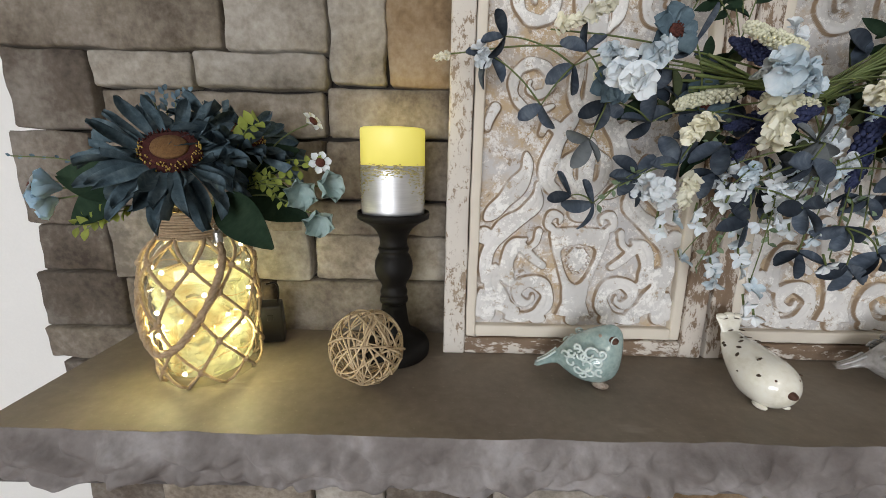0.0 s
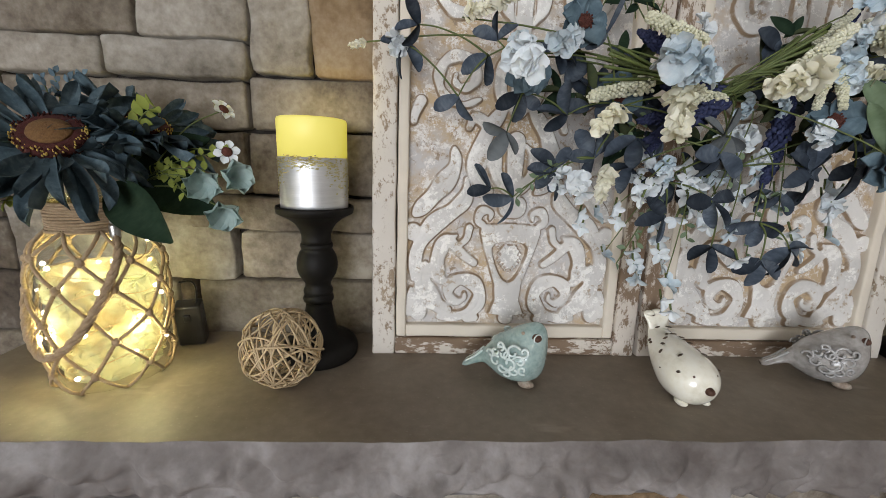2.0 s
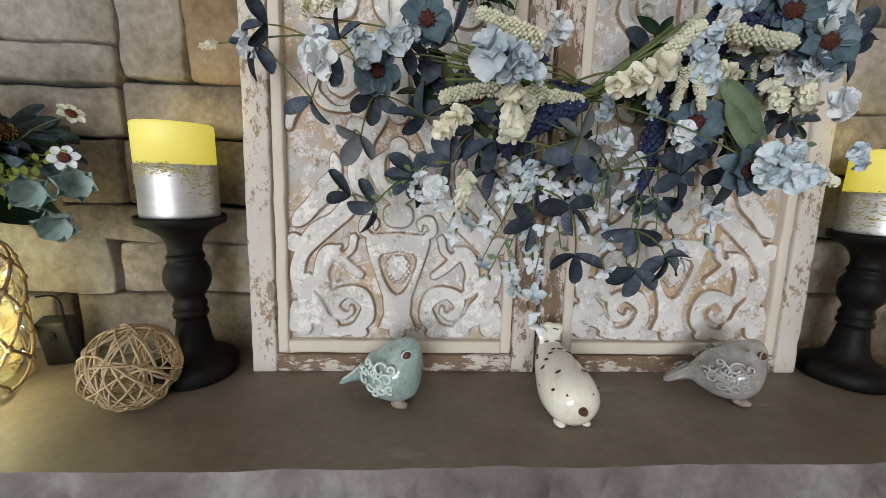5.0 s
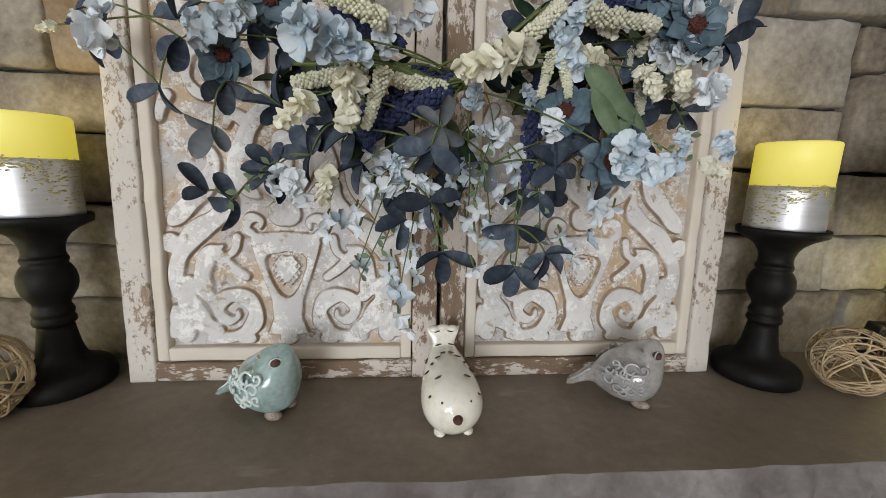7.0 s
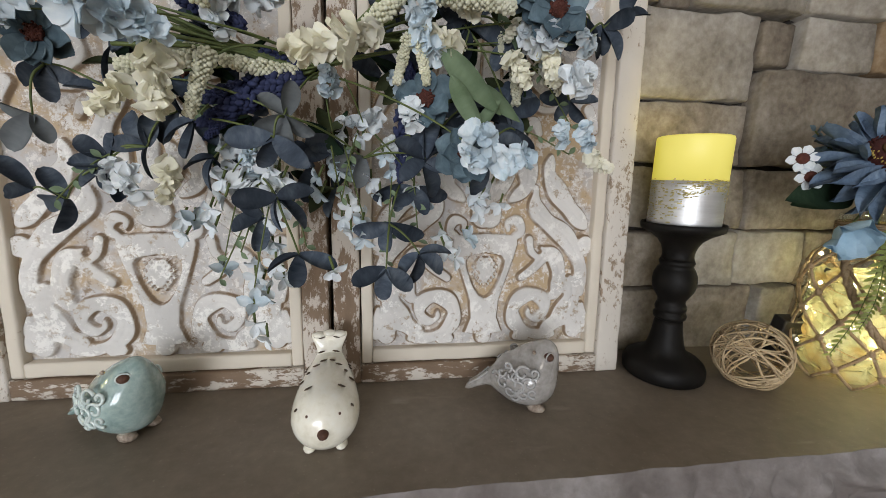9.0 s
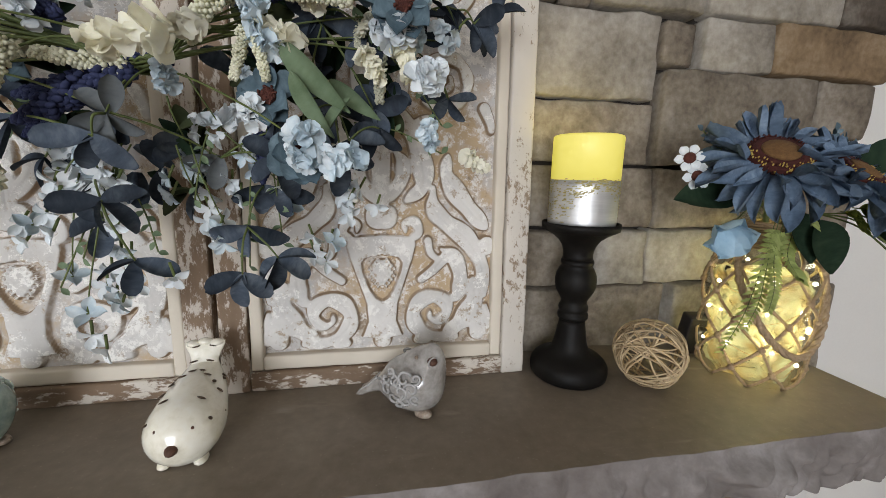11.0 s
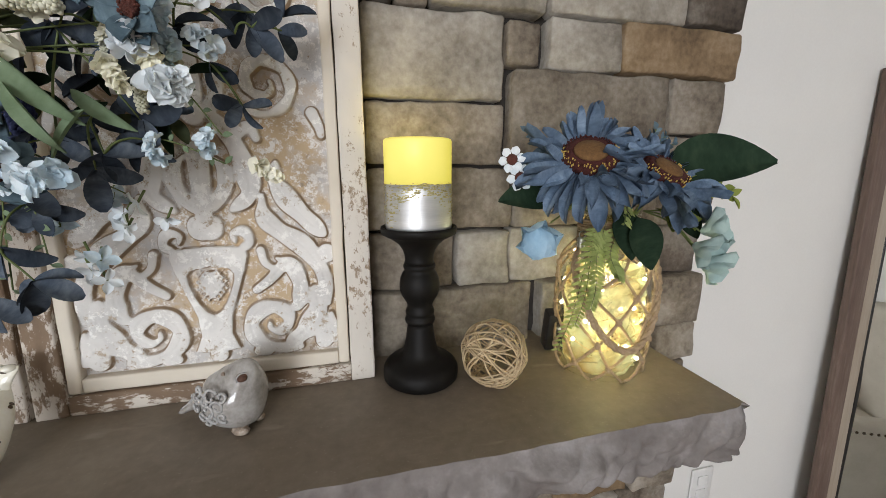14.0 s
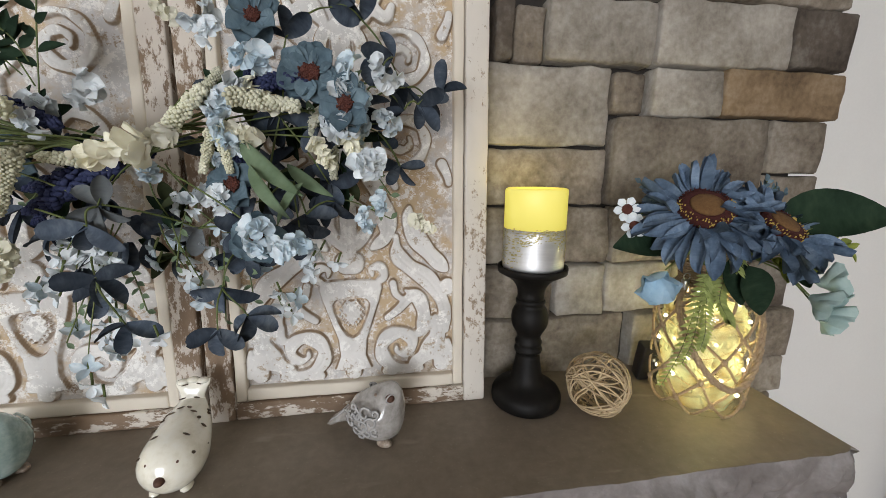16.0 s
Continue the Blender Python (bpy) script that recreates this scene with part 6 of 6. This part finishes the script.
def spike_on(row, meshes, i, label):
    """one flower spike, its middle at the place given, with the stem that bears it"""
    x, y, z, a, px = row
    d = towards(a, -0.12)
    k = px / 96.0
    part("spike", meshes[i % len(meshes)], swag, label, m=along(Vector((x, y, z)) - HUB - d * 0.025 * k, d, (0, -1, 0.2), k, frng.uniform(0, 360)))
    if i % 3 == 0:
        swag_stem(Vector((x, y + 0.012, z)) - d * 0.025 * k, 0.0012, sag=0.006)


for i, row in enumerate(STOCKS_A):
    spike_on(row, STOCK_SPIKES, i, "cream cloth flower spike with broad ruffled petals")
for i, row in enumerate(GRAINS_A):
    spike_on(row, GRAIN_SPIKES, i, "cream-green cloth spike of small knobbly florets")

for i, (x, y, z, s) in enumerate(BLUES_A + BLUES_B):
    part("blossom", HEADS[i % 5], swag, "pale blue cloth blossom head", m=facing(Vector((x, y + 0.004, z)) - HUB, (frng.uniform(-.5, .5), -1, frng.uniform(-.4, .3)), frng.uniform(0, 360), s * 0.76))
    if i % 5 == 0:
        swag_stem((x, y + 0.014, z), 0.0010, sag=0.006)

for i, (x, y, z) in enumerate(DROPLETS_A + DROPLETS_B):
    part("blossom", DROPS[i % 5], swag, "small hanging white cloth blossoms", m=Matrix.Translation(Vector((x, y, z + 0.004)) - HUB) @ Matrix.Rotation(frng.uniform(-.5, .5), 4, "Z") @ Matrix.Rotation(frng.uniform(-.4, .4), 4, "Y"))
    if i % 4 == 0:
        swag_stem((x, y + 0.004, z + 0.008), 0.0008, start=(0.47 + (x - 0.47) * 0.55, 0.43, max(z + 0.05, 1.575)), sag=0.002)

for x, y, z, a, px in NAVIES_A:
    d = towards(a, -0.05)
    k = px / 128.0
    part("lavender", LAVENDERS[frng.randrange(2)], swag, "navy blue cloth lavender spike", m=along(Vector((x, y, z)) - HUB - d * 0.037 * k, d, size=k))

for x, y, z, a, k in PALE_LEAVES_A:
    part("leaf", LONG_LEAF, swag, "soft pale green leaf", m=along(Vector((x, y, z)) - HUB, towards(a, -0.2), (-0.3, -1, 0.3), k, 20))
# small green leaves along the hanging stems
for k, (x0, z0, x1, z1) in enumerate(((0.44, 1.575, 0.375, 1.455), (0.43, 1.56, 0.395, 1.48), (0.44, 1.53, 0.452, 1.485), (0.53, 1.55, 0.525, 1.47), (0.50, 1.59, 0.485, 1.53), (0.545, 1.60, 0.555, 1.49), (0.31, 1.57, 0.255, 1.525), (0.62, 1.60, 0.70, 1.575), (0.40, 1.62, 0.36, 1.585), (0.65, 1.66, 0.70, 1.60))):
    sprig(swag, Vector((x0, 0.440, z0)) - HUB, Vector((x1, 0.436, z1)) - HUB, SMALL_GREEN, 7, 0.55, 100 + k)
part("bud", STOCK_SPIKES[0], swag, "white bud at the tip of a stem", m=along(Vector((0.090, 0.486, 1.684)) - HUB, (-1, -0.1, -0.3), size=0.42))
swag_stem((0.090, 0.486, 1.684), 0.0013, sag=0.02)
swag_stem((0.749, 0.505, 1.710), 0.0013, sag=0.03)
# the bundled stems at the middle, wound with wire
for k in range(9):
    p0, p1 = Vector((-0.125, -0.01, 0.026)), Vector((0.075, -0.02, 0.052))
    q = Vector((0.004 * math.sin(k * 2.3), 0.007 * math.cos(k * 1.9) + 0.002, 0.008 * math.sin(k * 1.9) - 0.004))
    part("stem", mesh_from("stem", *tube(spline([p0 + q * 2.6, (p0 + q) * 0.45, q * 0.8, (p1 + q) * 0.5, p1 + q * 2.6], 8), 0.0017, 5), STEM), swag)
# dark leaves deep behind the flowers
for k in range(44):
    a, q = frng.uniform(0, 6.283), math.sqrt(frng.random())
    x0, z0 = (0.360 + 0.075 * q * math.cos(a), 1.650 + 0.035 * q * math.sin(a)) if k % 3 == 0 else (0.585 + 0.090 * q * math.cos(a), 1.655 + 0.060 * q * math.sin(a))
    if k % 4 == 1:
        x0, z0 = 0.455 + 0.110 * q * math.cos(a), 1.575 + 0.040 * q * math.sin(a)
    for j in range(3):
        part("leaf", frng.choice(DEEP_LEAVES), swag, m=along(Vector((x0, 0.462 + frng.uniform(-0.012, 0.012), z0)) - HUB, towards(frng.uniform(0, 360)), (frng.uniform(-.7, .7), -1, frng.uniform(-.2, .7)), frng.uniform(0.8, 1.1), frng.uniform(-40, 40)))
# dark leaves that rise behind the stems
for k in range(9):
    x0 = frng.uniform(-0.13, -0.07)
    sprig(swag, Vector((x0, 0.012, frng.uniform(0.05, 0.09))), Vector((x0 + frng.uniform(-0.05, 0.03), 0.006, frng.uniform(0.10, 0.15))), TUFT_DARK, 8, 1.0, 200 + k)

# ---- the framed mirror that leans on the white wall ----
mir = thing("standing_mirror", (2.06, 0.672, 0.0), "tall mirror in a weathered brown wooden frame leaning on the wall", "mirror", m=pose(2.052, 0.672, 0.001, -2))
MX, MZ = 0.80, 1.80


def trim_board(name, x0, z0, x1, z1, y0, material, label=""):
    part(name, mesh_bm(name, box_bm(x0, y0, z0, x1, -0.001, z1, 0.003), material), mir, label)


for x0, x1 in ((0.0, 0.052), (MX - 0.052, MX)):
    trim_board("stile", x0, 0, x1, MZ, -0.020, MIRROR_WOOD)
for z0, z1 in ((0.0, 0.052), (MZ - 0.052, MZ)):
    trim_board("rail", 0.0522, z0, MX - 0.0522, z1, -0.019, MIRROR_WOOD)
for x0, x1 in ((0.0522, 0.100), (MX - 0.100, MX - 0.0522)):
    trim_board("inner_frame", x0, 0.0522, x1, MZ - 0.0522, -0.014, MIRROR_PALE, "paler rubbed inner frame")
for z0, z1 in ((0.0522, 0.100), (MZ - 0.100, MZ - 0.0522)):
    trim_board("inner_frame", 0.1002, z0, MX - 0.1002, z1, -0.0135, MIRROR_PALE, "paler rubbed inner frame")
part("mirror_glass", mesh_bm("mirror_glass", box_bm(0.1003, -0.005, 0.1003, MX - 0.1003, -0.002, MZ - 0.1003), MIRROR, False), mir, "silvered glass")
bead = [(0.106, 0, 0.14), (0.106, 0, 0.6), (0.112, 0, 0.95), (0.106, 0, 1.1), (0.106, 0, MZ - 0.14)]
part("bead", mesh_from("bead", *tube([(p[0], -0.010, p[2]) for p in spline(bead, 8)], 0.005, 8), PLASTIC), mir, "thin dark bead along the glass")

# ---- the outlet plate low on the white wall ----
PLATE = mat("outlet_plastic", [(0.74, 0.73, 0.71), (0.80, 0.79, 0.77)], 30, 0.4, 0.05)
plate = thing("wall_outlet", (1.705, 0.7385, 0.716), "white plastic outlet plate on the wall below the mantel", "outlet")
part("cover", mesh_bm("cover", box_bm(-0.035, -0.006, -0.057, 0.035, 0.0, 0.057, 0.003), PLATE), plate)
for z in (-0.021, 0.021):
    part("socket", mesh_bm("socket", box_bm(-0.016, -0.0078, z - 0.014, 0.016, -0.0062, z + 0.014, 0.003), PLATE), plate)

# ---- the upholstered armchair that the mirror shows ----
LINEN = mat("cream_linen", [(0.50, 0.45, 0.37), (0.62, 0.57, 0.48)], 12, 0.9, 0.3, 30, spec=0.2)
NAIL = mat("bronze_nail", [(0.05, 0.035, 0.02), (0.12, 0.085, 0.05)], 80, 0.4, 0.1, metal=0.8)
CHAIR_LEG = mat("dark_leg_wood", [(0.05, 0.03, 0.02), (0.09, 0.055, 0.035)], 20, 0.5, 0.1)
chair = thing("armchair", (2.93, 0.20, 0), "cream upholstered armchair with bronze nailhead trim", "armchair", m=pose(2.93, 0.20, 0, 0, 0, -60))
part("seat", mesh_bm("seat", box_bm(-0.27, -0.28, 0.22, 0.27, 0.27, 0.44, 0.05, 4), LINEN), chair)
part("backrest", mesh_bm("backrest", box_bm(-0.33, 0.272, 0.20, 0.33, 0.40, 0.95, 0.05, 4), LINEN), chair)
for s in (-1, 1):
    arm = part("arm", mesh_bm("arm", box_bm(min(s * 0.272, s * 0.36), -0.30, 0.20, max(s * 0.272, s * 0.36), 0.271, 0.62, 0.03, 3), LINEN), chair)
    for k in range(16):
        part("nail", mesh_from("nail", *ball(0.006, 5, 8, (1, 0.5, 1)), NAIL), arm, m=Matrix.Translation((s * 0.316, -0.300, 0.25 + 0.022 * k)))
    for k in range(24):
        part("nail", mesh_from("nail", *ball(0.006, 5, 8, (0.5, 1, 1)), NAIL), arm, m=Matrix.Translation((s * 0.360, -0.27 + 0.022 * k, 0.585)))
    for y in (-0.25, 0.34):
        part("leg", mesh_from("leg", *revolve([(0.018, 0), (0.024, 0.1), (0.028, 0.21)], 16), CHAIR_LEG), chair, m=Matrix.Translation((s * 0.28, y, 0)))
